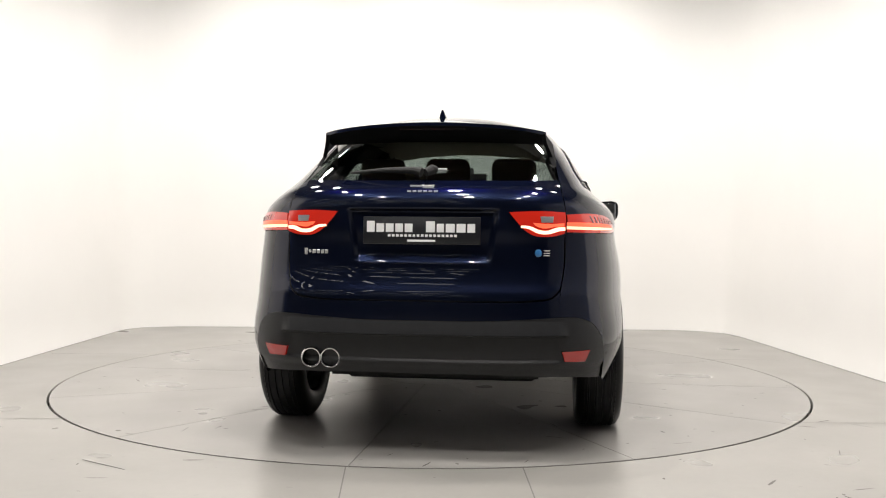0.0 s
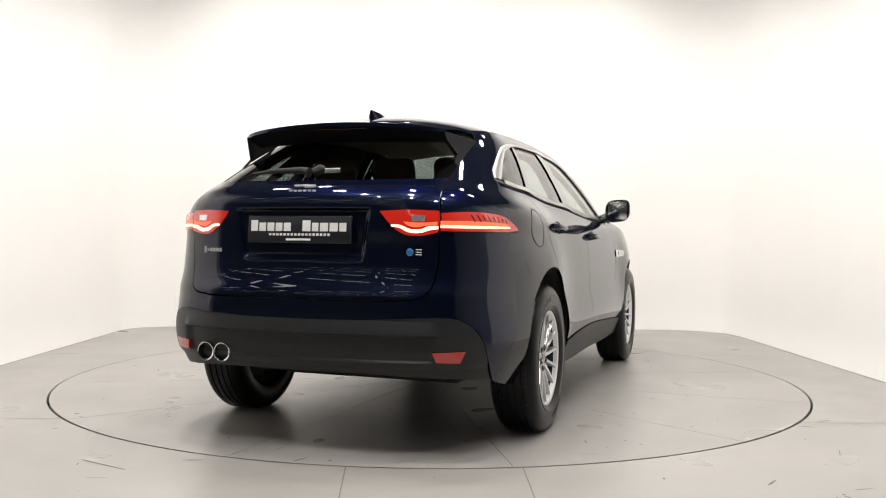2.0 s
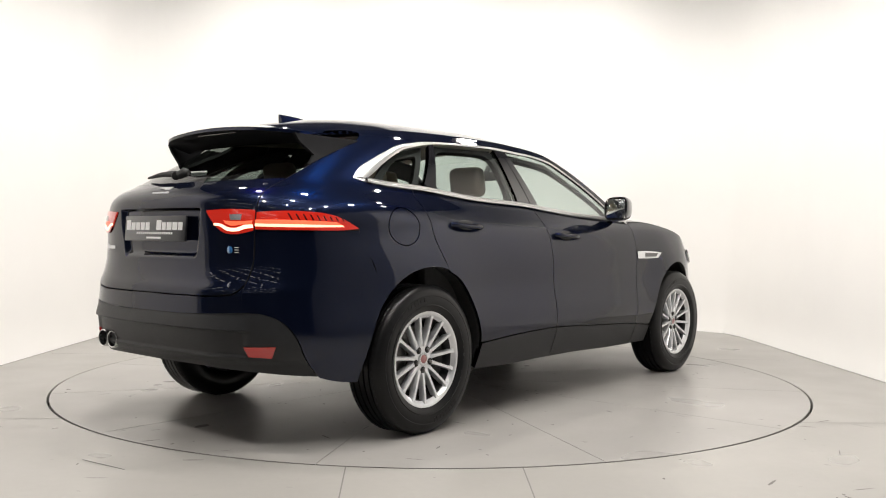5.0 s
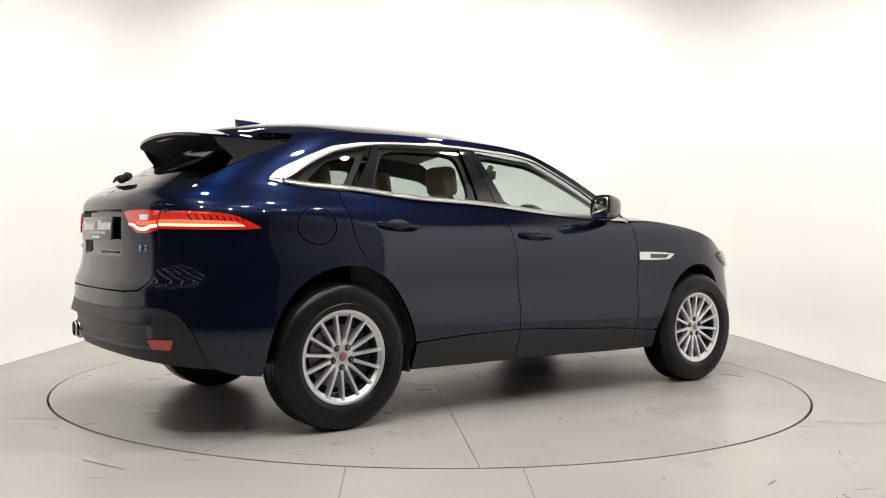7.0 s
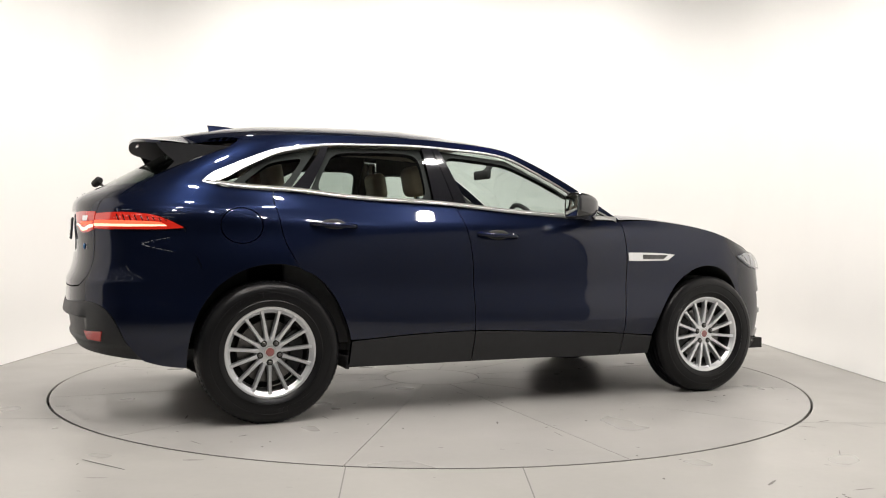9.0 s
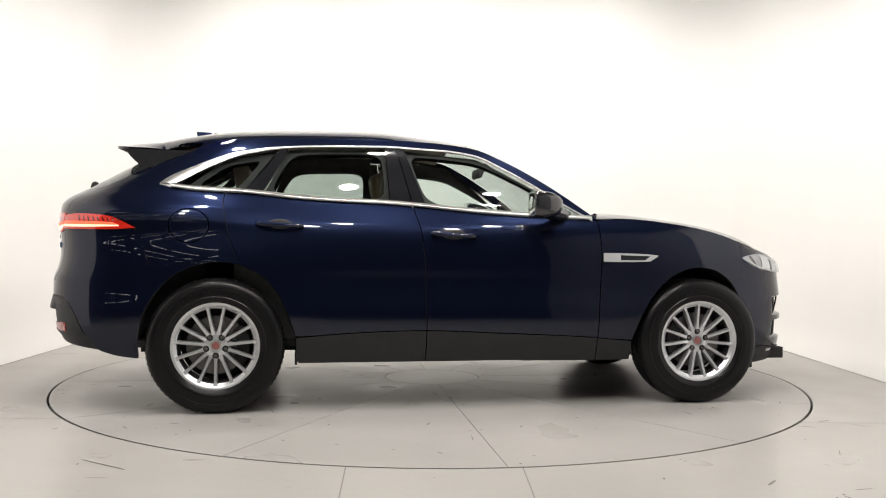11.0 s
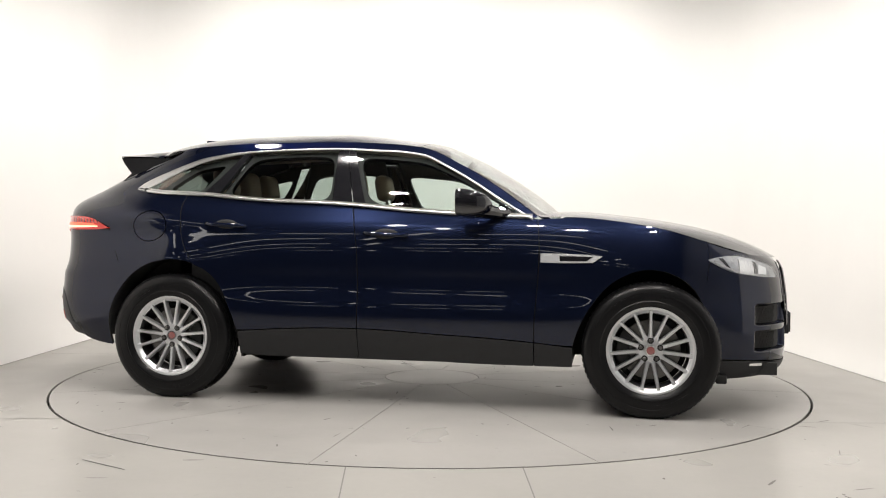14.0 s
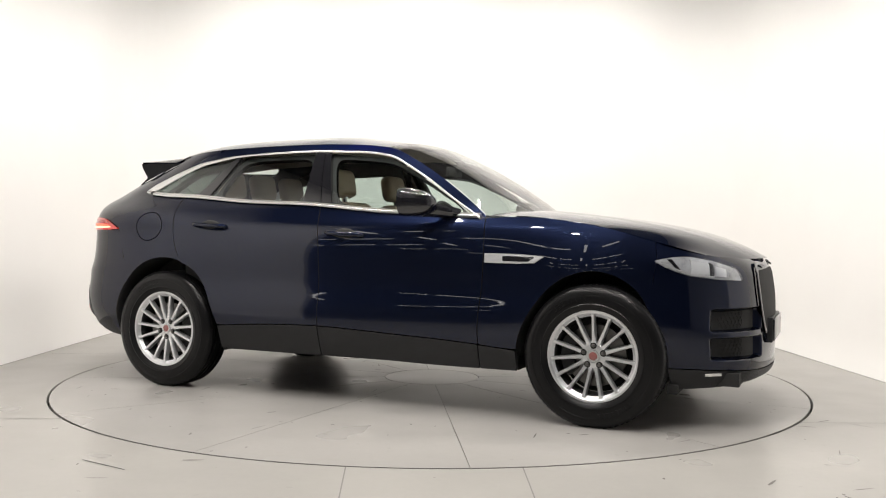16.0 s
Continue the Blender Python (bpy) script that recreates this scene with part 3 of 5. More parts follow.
def build_sides(car):
    fr = lambda p: arch_frac(REAR_ARCH, *p)
    lamp_tip = (-1.872, 1.036)
    for side in (1, -1):
        # rear wing
        a_seam = fr((-1.74, 0.70))
        a_door = fr((-1.283, 0.826))
        bottom = arch_to(REAR_ARCH, a_seam, a_door)
        left = [bottom[0], (-1.80, 0.85), lamp_tip]
        mid = [lamp_tip, (-1.835, 1.12), (-1.767, 1.283)]
        right = shift(SEAM_REAR, -G)
        belt = along(BELT, -1.767, -1.398)
        g1 = coons(S(*bottom), S(*right), S(*belt), S(*(left[:-1] + mid)), 40, 40)
        seam_y = [ry(0.634, 1.106), ry(0.634, 1.14), ry(0.622, 1.2), ry(0.607, 1.275)]
        lamp_top = [ry(0.634, 1.106), sx(-2.15, 1.112), sx(-2.004, 1.096), sx(*lamp_tip)]
        mid_top = [seam_y[-1], sx(-2.0, 1.285), sx(-1.767, 1.283)]
        g2 = coons(lamp_top, S(*mid), mid_top, seam_y, 30, 18)
        d_edge = [seam_y[-1], ry(0.60, 1.32), ry(0.588, 1.40), ry(0.578, 1.47), sx(-1.86, 1.5)]
        dlo = [(-1.767, 1.283)] + along(DLO_TOP, -1.74, -1.24)
        g3 = coons(mid_top, S(*dlo, (-1.24, 1.54), (-1.24, 1.578)), S(*along(CANT, -1.86, -1.24)), d_edge, 30, 24)
        wing = panel("rear_wing", [g1, g2, g3], PAINT, car, side=side, sides=["brt", "bl", "rl"])
        # rail over the doors and windscreen pillar
        g = coons(S(*along(DLO_TOP, -1.24, 0.77, 26)), S((0.77, 1.111), (0.80, 1.118)), S(*along(CANT, -1.24, 0.80, 26)), S((-1.24, 1.5055), (-1.24, 1.578)), 90, 6)
        panel("roof_rail", [g], PAINT, car, side=side, sides="b")
        # doors
        a_low = fr((-1.0, 0.43))
        rear_edge = arch_to(REAR_ARCH, a_low, a_door, 8)
        left = shift(rear_edge + SEAM_REAR[1:], G)
        g = coons(S(left[0], *along(SILL_TOP, -0.9, -0.25 - G)), S(*cut(SEAM_MID, 0.459, 1.178, dx=-G)), S(*along(BELT, -1.394, -0.318 - G)), S(*left), 56, 44)
        rear_door = panel("rear_door", [g], PAINT, car, side=side)
        g = coons(S(*along(SILL_TOP, -0.25 + G, 0.79 - G)), S(*cut(SEAM_FRONT, 0.407, 1.105, dx=-G)), S(*along(BELT, -0.318 + G, 0.76)), S(*cut(SEAM_MID, 0.459, 1.178, dx=G)), 56, 40)
        front_door = panel("front_door", [g], PAINT, car, side=side)
        # front wing
        af = lambda p: arch_frac(FRONT_ARCH, *p)
        p45, pend = af((1.13, 0.655)), af((1.735, 0.6))
        a1 = arch_to(FRONT_ARCH, af((1.01, 0.39)), p45)
        g1 = coons(S((0.79 + G, 0.407), (0.9, 0.395), a1[0]), S(*a1, (1.14, 0.85), (1.14, curve_at(FENDER_TOP, 1.14))), S(*along(FENDER_TOP, 0.80 + G, 1.14)), S(*cut(SEAM_FRONT, 0.407, 1.105, dx=G)), 20, 40)
        a2 = arch_to(FRONT_ARCH, p45, pend, 16)
        g2 = coons(S(*a2), S(a2[-1], (1.74, 0.8), (1.74, 0.984)), S(*along(FENDER_TOP, 1.14, 1.74)), S(a2[0], (1.14, 0.85), (1.14, curve_at(FENDER_TOP, 1.14))), 44, 26)
        fw = panel("front_wing", [g1, g2], PAINT, car, side=side, sides=["blrt", "bt"])
        # black sill cladding in three lengths
        bot = [(-0.985, 0.283), (-0.65, 0.274), (-0.24, 0.28), (0.63, 0.267), (1.0, 0.268)]
        for x0, x1 in ((-0.992, -0.248 - G), (-0.248 + G, 0.788 - G), (0.788 + G, 1.004)):
            g = coons(S(*along(bot, x0, x1)), S((x1, curve_at(bot, x1)), (x1, curve_at(SILL_TOP, x1) - 0.004)), S(*along(SILL_TOP, x0, x1, dz=-0.004)), S((x0, curve_at(bot, x0)), (x0, curve_at(SILL_TOP, x0) - 0.004)), 30, 12)
            panel("sill_cladding", [g], BLACK_PLASTIC, car, "black grained plastic sill cladding", out=0.006, skirt=0.03, side=side)
        # dark strips added behind the seams to block light through the gaps
        for seam in (SEAM_REAR, SEAM_MID[1:], SEAM_FRONT[1:]):
            A, B = spline(S(*shift(seam, -0.03)), 20), spline(S(*shift(seam, 0.03)), 20)
            panel("seam_backing", [np.stack([A, B], 1)], JOINT_DARK, car, "dark strip added behind a door seam", out=-0.0175, skirt=0, side=side)
        # windows
        inner_belt, inner_top = [(x, z + 0.016) for x, z in BELT], [(x, z - 0.014) for x, z in DLO_TOP]
        def pane(name, x0b, x1b, x0t, x1t, material, out=-0.006):
            g = coons(S(*along(inner_belt, x0b, x1b)), S((x1b, curve_at(inner_belt, x1b)), (x1t, curve_at(inner_top, x1t))), S(*along(inner_top, x0t, x1t)), S((x0b, curve_at(inner_belt, x0b)), (x0t, curve_at(inner_top, x0t))), 24, 14)
            ob = panel(name, [g], material, car, side=side, out=out, skirt=0)
            ob.visible_shadow = False
            return ob
        # quarter window behind the rear door
        gq = coons(S(*along(inner_belt, -1.665, -1.305)), S((-1.305, curve_at(inner_belt, -1.305)), (-1.09, curve_at(inner_top, -1.09))), S(*along([(-1.665, 1.278)] + [(x, z - 0.02) for x, z in DLO_TOP[2:7]], -1.665, -1.09)), S((-1.665, curve_at(inner_belt, -1.665)), (-1.665, 1.279)), 24, 14)
        q = panel("quarter_window", [gq], GLASS_DARK, car, "dark privacy glass", side=side, out=-0.006, skirt=0)
        q.visible_shadow = False
        pane("rear_side_window", -1.20, -0.452, -1.045, -0.468, GLASS_DARK)
        pane("front_side_window", -0.238, 0.735, -0.352, 0.12, GLASS_CLEAR)
        # front window's upper rim follows the pillar
        def pillar(name, x0b, x1b, x0t, x1t, out=0.001):
            g = coons(S(*along(inner_belt, x0b, x1b, 4)), S((x1b, curve_at(inner_belt, x1b)), (x1t, curve_at(inner_top, x1t))), S(*along(inner_top, x0t, x1t, 4)), S((x0b, curve_at(inner_belt, x0b)), (x0t, curve_at(inner_top, x0t))), 6, 14)
            return panel(name, [g], GLOSS_BLACK, car, "gloss black window pillar", side=side, out=out, skirt=0.03)
        pillar("pillar_trim", -1.302, -1.202, -1.088, -1.047)
        pillar("pillar_trim", -0.45, -0.322, -0.466, -0.402)
        pillar("pillar_trim", -0.316, -0.24, -0.398, -0.354)
        # bright surround of the windows
        frame_strip("belt_trim", S(*along(BELT, -1.70, 0.768, 20, dz=0.001)), S(*along(BELT, -1.70, 0.768, 20, dz=0.017)), SATIN, car, "bright metal belt trim", side=side, n=70)
        rim_in = [(-1.70, 1.283), (-1.655, 1.302), (-1.55, 1.362), (-1.40, 1.435), (-1.22, 1.487)] + [(x, z - 0.014) for x, z in DLO_TOP[5:]]
        frame_strip("window_trim", S(*DLO_TOP), S(*rim_in), SATIN, car, "bright metal window surround", side=side, n=110)
        nose = coons(S((-1.767, 1.283), (-1.70, 1.267)), S((-1.70, 1.267), (-1.70, 1.283)), S((-1.767, 1.29), (-1.70, 1.283)), S((-1.767, 1.283), (-1.767, 1.29)), 6, 4)
        panel("trim_corner", [nose], SATIN, car, "bright metal trim corner", out=0.004, skirt=0.008, side=side)
        # cabin side of each window: a dark moulded frame with rounded opening
        def inner_frame(quad, sxk, szk, dz):
            q = np.array(quad)
            outer = np.concatenate([np.linspace(q[i], q[(i + 1) % len(q)], 12, endpoint=False) for i in range(len(q))])
            c0 = q.mean(0)
            ring = c0 + (outer - c0) * np.array([sxk, szk]) + np.array([0, dz])
            for _ in range(7):
                ring = (np.roll(ring, 1, 0) + 2 * ring + np.roll(ring, -1, 0)) / 4
            big = c0 + (outer - c0) * np.array([1.04, 1.1 if side == 1 else 1.45])
            g = np.stack([np.array(S(*[tuple(p) for p in np.vstack([r, r[:1]])])) for r in (big, (big + ring) / 2, ring)], 0)
            panel("window_lining", [g], CABIN, car, "dark moulded window lining", side=side, out=-0.035, skirt=0.03)
        top_at = lambda x: curve_at(inner_top, x)
        bot_at = lambda x: curve_at(inner_belt, x)
        wide, tall, drop = (0.95, 0.93, 0.0) if side == 1 else (0.9, 0.86, -0.016)
        inner_frame([(-1.64, 1.28), (-1.32, bot_at(-1.32)), (-1.12, top_at(-1.12)), (-1.4, top_at(-1.4))], 0.75 * wide, 0.78 * tall, -0.008)
        inner_frame([(-1.18, bot_at(-1.18)), (-0.46, bot_at(-0.46)), (-0.47, top_at(-0.47)), (-1.03, top_at(-1.03))], wide, tall, drop)
        inner_frame([(-0.24, bot_at(-0.24)), (0.72, bot_at(0.72)), (0.40, top_at(0.40)), (0.1, top_at(0.1)), (-0.35, top_at(-0.35))], wide, tall, drop)
        # tank flap outline and door handles
        if side == 1:
            cx, cz, r = -1.588, 1.05, 0.112
            ring = [(cx + r * math.cos(a), cz + r * 0.86 * math.sin(a)) for a in np.linspace(0, 2 * math.pi, 49)]
            ring2 = [(cx + (r - 0.0055) * math.cos(a), cz + (r - 0.0055) * 0.86 * math.sin(a)) for a in np.linspace(0, 2 * math.pi, 49)]
            g = np.stack([np.array(S(*ring2)), np.array(S(*ring))], 0)
            panel("fuel_flap_gap", [g], JOINT_DARK, wing, "round fuel flap outline", out=0.0008, skirt=0)
        for hx, hz, door in ((-1.09, 1.06, rear_door), (-0.087, 1.012, front_door)):
            u, z = sx(hx, hz)
            p, n = skin(u, z), skin_normal(u, z)
            def at(dx, o, dz):
                return (hx + dx, side * (p[1] + n[1] * o), hz + dz)
            pts = [at(-0.125, 0.004, 0.006), at(-0.108, 0.026, 0.005), at(-0.06, 0.037, 0.001), at(0.0, 0.040, -0.002), at(0.06, 0.038, -0.004), at(0.108, 0.026, -0.006), at(0.125, 0.004, -0.008)]
            bm = tube(spline(pts, 22), 0.0135, n=12)
            part("handle", bm, PAINT, door)
            bm = bmesh.new()
            bmesh.ops.create_uvsphere(bm, u_segments=20, v_segments=12, radius=1, matrix=Matrix.Translation(at(0, 0.0, 0)) @ Matrix.Diagonal((0.075, 0.012, 0.032, 1)))
            part("handle_bowl", bm, MATT_BLACK, door)


def build_roof_and_bonnet(car):
    cant = np.array([skin(*p) for p in S(*along(CANT, -1.86, 0.05, 40))])
    rows = []
    for p in cant:
        s = np.linspace(-1, 1, 31)
        crown = 0.094 * (1 - 0.25 * sstep(-1.3, -1.86, p[0])) - 0.034 * sstep(-0.55, 0.05, p[0])
        bow = 0.03 * sstep(-0.2, 0.05, p[0]) - 0.06 * sstep(-1.4, -1.86, p[0])
        rows.append(np.stack([p[0] + bow * (1 - s**2), -p[1] * s, p[2] + crown * (1 - np.abs(s) ** 2.2)], -1))
    grid3("roof", np.array(rows), PAINT, car)
    # windscreen between the pillars
    pil = np.array([skin(*p) for p in S(*along(CANT, 0.05, 0.80, 24))])
    rows = []
    for k, p in enumerate(pil):
        t = k / (len(pil) - 1)
        s = np.linspace(-1, 1, 25)
        rows.append(np.stack([p[0] + (0.03 + 0.06 * t) * (1 - s**2), -p[1] * 0.985 * s, p[2] + (0.06 - 0.03 * t**4) * (1 - np.abs(s) ** 2.2)], -1))
    ob = grid3("windscreen", np.array(rows), GLASS_CLEAR, car)
    ob.visible_shadow = False
    # bonnet
    edge = np.array([skin(*p) for p in S(*along(FENDER_TOP, 0.80, 1.95, 40, dz=0.002))])
    mid = smooth_table([(0.8, 1.145), (0.98, 1.156), (1.07, 1.155), (1.35, 1.132), (1.64, 1.093), (1.83, 1.055), (2.02, 0.998), (2.15, 0.94), (2.25, 0.884), (2.33, 0.84)])
    rows = []
    for k, p in enumerate(edge):
        t = k / (len(edge) - 1)
        s = np.linspace(-1, 1, 41)
        x = p[0] + (0.18 + 0.10 * t) * (1 - np.abs(s) ** 2.0)
        z = p[2] + (mid(p[0] + 0.18 + 0.10 * t) - p[2]) * (1 - (np.clip(np.abs(s) - 0.6, 0, 1) / 0.4) ** 2)
        z = z + 0.007 * np.exp(-(((np.abs(s) - 0.5) / 0.07) ** 2)) * (1 - t) ** 0.5
        rows.append(np.stack([x, -p[1] * 0.996 * s, z], -1))
    grid3("bonnet", np.array(rows), PAINT, car)


def grid3(name, P, material, parent, label="", skirt=0.015):
    du, dv = np.gradient(P, axis=1), np.gradient(P, axis=0)
    n = np.cross(dv, du)
    n /= np.linalg.norm(n, axis=-1, keepdims=True)
    flip = n[..., 2].mean() < 0
    if flip:
        n = -n
    r, c = P.shape[:2]
    F = [(j * c + i, j * c + i + 1, (j + 1) * c + i + 1, (j + 1) * c + i) for j in range(r - 1) for i in range(c - 1)]
    if not flip:
        F = [f[::-1] for f in F]
    return mesh_object(name, P.reshape(-1, 3), F, material, parent, label, n.reshape(-1, 3))


def build_tail(car):
    # tailgate: lower steel with a plate recess
    def relief(P):
        y, z = P[..., 1], P[..., 2]
        w = 0.30 + (z - 0.91) * 0.16
        m = sstep(w + 0.016, w - 0.016, np.abs(y)) * sstep(0.88, 0.925, z) * sstep(1.128, 1.112, z)
        return -0.022 * m
    low = [(U_TAIL, 0.722), ry(0.3, 0.722), ry(0.5, 0.727), ry(0.575, 0.74), ry(0.612, 0.775)]
    right = [ry(0.612, 0.775), ry(0.626, 0.86), ry(0.63, 1.0), ry(0.63, 1.14), ry(0.618, 1.2), ry(0.603, 1.272)]
    top = [(U_TAIL, 1.258), ry(0.25, 1.258), ry(0.5, 1.264), ry(0.603, 1.272)]
    g = coons(low, right, top, [(U_TAIL, 0.722), (U_TAIL, 1.258)], 130, 130)
    gate = panel("tailgate", [g], PAINT, car, both=True, relief=relief, sides="brt")
    # rear window
    tw = [(U_TAIL, 1.262), ry(0.25, 1.262), ry(0.5, 1.268), ry(0.60, 1.276)]
    tt = [(U_TAIL, 1.50), ry(0.3, 1.50), ry(0.572, 1.48)]
    g = coons(tw, [ry(0.60, 1.276), ry(0.594, 1.32), ry(0.582, 1.40), ry(0.572, 1.48)], tt, [(U_TAIL, 1.262), (U_TAIL, 1.50)], 30, 20)
    w = panel("rear_window", [g], GLASS_REAR, gate, "dark privacy glass", both=True, skirt=0, out=-0.004)
    w.visible_shadow = False
    # spoiler: a wing over the window, thick, with side fins
    rows_top, rows_low = [], []
    s = np.linspace(-1, 1, 41)
    y_root = -float(skin(*sx(-1.79, 1.513))[1])
    yy = s
    edge_x = -2.09 + 0.05 * s**2 + 0.07 * np.abs(s) ** 8
    edge_z = 1.548 - 0.036 * s**2
    for t in np.linspace(0, 1, 14):
        x0 = -1.78 - 0.04 * (1 - s**2)
        z0 = 1.5165 + 0.074 * (1 - np.abs(s) ** 2.2)
        rows_top.append(np.stack([x0 * (1 - t) + edge_x * t, yy * (y_root * (1 - t) + 0.545 * t), z0 * (1 - t) + edge_z * t + 0.012 * t * (1 - t)], -1))
    for t in np.linspace(0, 1, 14):
        zi = 1.462 + 0.012 * (1 - s**2)
        xi = -1.895 + 0.05 * s**2
        rows_low.append(np.stack([edge_x * (1 - t) + xi * t, yy * 0.545, (edge_z - 0.016) * (1 - t) + zi * t], -1))
    def sheet(rows, close=False):
        P = np.array(rows)
        r, c = P.shape[:2]
        bm = bmesh.new()
        vs = [bm.verts.new(p) for p in P.reshape(-1, 3)]
        for j in range(r - 1):
            for i in range(c - 1):
                bm.faces.new([vs[k] for k in (j * c + i, j * c + i + 1, (j + 1) * c + i + 1, (j + 1) * c + i)])
        if close:
            for e in (0, c - 1):
                bm.faces.new([vs[j * c + e] for j in range(r)])
        return bm
    spoiler = part("spoiler", sheet(rows_top + rows_low[:1]), PAINT, gate, "body-coloured roof spoiler")
    part("spoiler_underside", sheet(rows_low, True), DULL_BLACK, spoiler, "black spoiler underside")
    part("brake_lamp", box(-2.055, -2.03, -0.16, 0.16, 1.518, 1.526, 0.002), DARK_RED, spoiler, "unlit high brake lamp")
    # side blades between the spoiler and the window's edges
    for side in (1, -1):
        edge = [skin(*ry(y, z)) + skin_normal(*ry(y, z)) * 0.004 for y, z in ((0.596, 1.345), (0.592, 1.39), (0.585, 1.44), (0.578, 1.49))]
        tip = np.array([-1.99, -0.54, 1.502])
        foot = np.array([-2.0, -0.55, 1.405])
        bm = bmesh.new()
        outer = [edge[0], foot * 0.35 + edge[1] * 0.65, np.array([-1.965, -0.548, 1.462]), tip]
        inner = [p - np.array([0, -0.02, 0]) for p in outer]
        rows = [[bm.verts.new(Vector(p * np.array([1, side, 1]))) for p in r] for r in (edge, outer, inner)]
        for a, d in zip(rows, rows[1:]):
            for i in range(3):
                bm.faces.new((a[i], a[i + 1], d[i + 1], d[i]))
        part("spoiler_blade", bm, DULL_BLACK, gate, "black spoiler side blade", angle=80)
    # bumper: painted upper part
    strip = coons([(U_TAIL, 0.632), ry(0.3, 0.634), ry(0.612, 0.65)], [ry(0.612, 0.65), ry(0.6145, 0.765)], [(U_TAIL, 0.716), ry(0.3, 0.716), ry(0.5, 0.721), ry(0.58, 0.735), ry(0.6145, 0.768)], [(U_TAIL, 0.632), (U_TAIL, 0.716)], 40, 10)
    fr = lambda p: arch_frac(REAR_ARCH, *p)
    a0, a1 = fr((-1.835, 0.545)), fr((-1.745, 0.70))
    arch = arch_to(REAR_ARCH, a0, a1, 6)
    edge_line = [ry(0.612, 0.65), ry(0.69, 0.647), sx(-2.1, 0.62), sx(*arch[0])]
    corner = coons(edge_line, S(*arch, (-1.805, 0.85), (-1.878, 1.026)), [ry(0.634, 1.024), sx(-2.15, 1.022), sx(-1.878, 1.026)], [ry(0.612, 0.65), ry(0.617, 0.768), ry(0.632, 0.86), ry(0.634, 1.024)], 44, 44)
    # painted flank below, down to the arch; its rear edge rounds the black valance
    d = np.linalg.norm(np.diff(np.array(edge_line), axis=0), axis=1)
    flank_top = sub(edge_line, d[0] / d.sum(), 1.0)
    arch2 = arch_to(REAR_ARCH, 0.0, a0, 6)
    round_edge = [ry(0.815, 0.345), ry(0.82, 0.45), ry(0.81, 0.54), ry(0.77, 0.61), flank_top[0]]
    flank = coons([round_edge[0], sx(-2.0, 0.325), sx(-1.862, 0.306)], S((-1.862, 0.306), *arch2), flank_top, round_edge, 30, 30)
    bumper = panel("rear_bumper", [strip, corner, flank], PAINT, car, both=True, sides=["bt", "rtl", "brl"])
    def shelf(P):
        """A ledge over a hollow band, with a lip below it."""
        y, z = np.abs(P[..., 1]), P[..., 2]
        mid = sstep(0.66, 0.6, y)
        ledge = 0.016 * np.clip((0.632 - z) / 0.06, 0, 1) * sstep(0.562, 0.57, z)
        hollow = -0.014 * sstep(0.57, 0.56, z) * sstep(0.445, 0.456, z)
        return mid * (ledge + hollow) - 0.012 * sstep(0.445, 0.40, z)
    inner_edge = [(u - 0.006, z) for u, z in round_edge]
    lower = coons([(U_TAIL, 0.385), ry(0.3, 0.385), ry(0.6, 0.372), inner_edge[0]], inner_edge, [(U_TAIL, 0.630), ry(0.3, 0.632), ry(0.612, 0.647), inner_edge[-1]], [(U_TAIL, 0.385), (U_TAIL, 0.630)], 110, 90)
    valance = panel("bumper_lower", [lower], BLACK_PLASTIC, bumper, "grained black plastic lower bumper", both=True, relief=shelf, out=0.002, sides="brt")
    # lamps: thick lenses on the skin, lit guides within
    for side in (1, -1):
        inner = coons([ry(0.452, 1.035), ry(0.49, 1.012), ry(0.56, 1.006), ry(0.629, 1.022)], [ry(0.629, 1.022), ry(0.629, 1.114)], [ry(0.385, 1.112), ry(0.5, 1.118), ry(0.629, 1.114)], [ry(0.452, 1.035), ry(0.41, 1.08), ry(0.385, 1.112)], 30, 14)
        a = panel("tail_lamp_inner", [inner], LENS_RED, gate, "lit red tail lamp lens", out=0.007, skirt=0.02, side=side)
        outer = coons([ry(0.637, 1.027), sx(-2.15, 1.025), sx(-1.95, 1.028), sx(-1.882, 1.034)], S((-1.882, 1.034), (-1.886, 1.040)), [ry(0.637, 1.104), sx(-2.15, 1.110), sx(-2.004, 1.092), sx(-1.886, 1.040)], [ry(0.637, 1.027), ry(0.637, 1.104)], 40, 12)
        b = panel("tail_lamp", [outer], LENS_RED, car, "lit red wraparound tail lamp", out=0.007, skirt=0.02, side=side)
        g = coons([ry(0.637, 1.040), sx(-2.15, 1.038), sx(-1.96, 1.042)], S((-1.96, 1.042), (-1.97, 1.05)), [ry(0.637, 1.053), sx(-2.15, 1.051), sx(-1.97, 1.05)], [ry(0.637, 1.040), ry(0.637, 1.053)], 30, 4)
        panel("light_guide", [g], GLOW_AMBER, b, "glowing tail light strip", out=0.0085, skirt=0.003, side=side)
        g = coons([ry(0.437, 1.044), ry(0.475, 1.038), ry(0.505, 1.022), ry(0.56, 1.018), ry(0.60, 1.03), ry(0.629, 1.034)], [ry(0.629, 1.034), ry(0.629, 1.048)], [ry(0.437, 1.054), ry(0.48, 1.05), ry(0.513, 1.036), ry(0.555, 1.033), ry(0.592, 1.046), ry(0.629, 1.048)], [ry(0.437, 1.044), ry(0.437, 1.054)], 40, 4)
        panel("light_guide", [g], GLOW, a, "glowing tail light strip", out=0.0085, skirt=0.003, side=side)
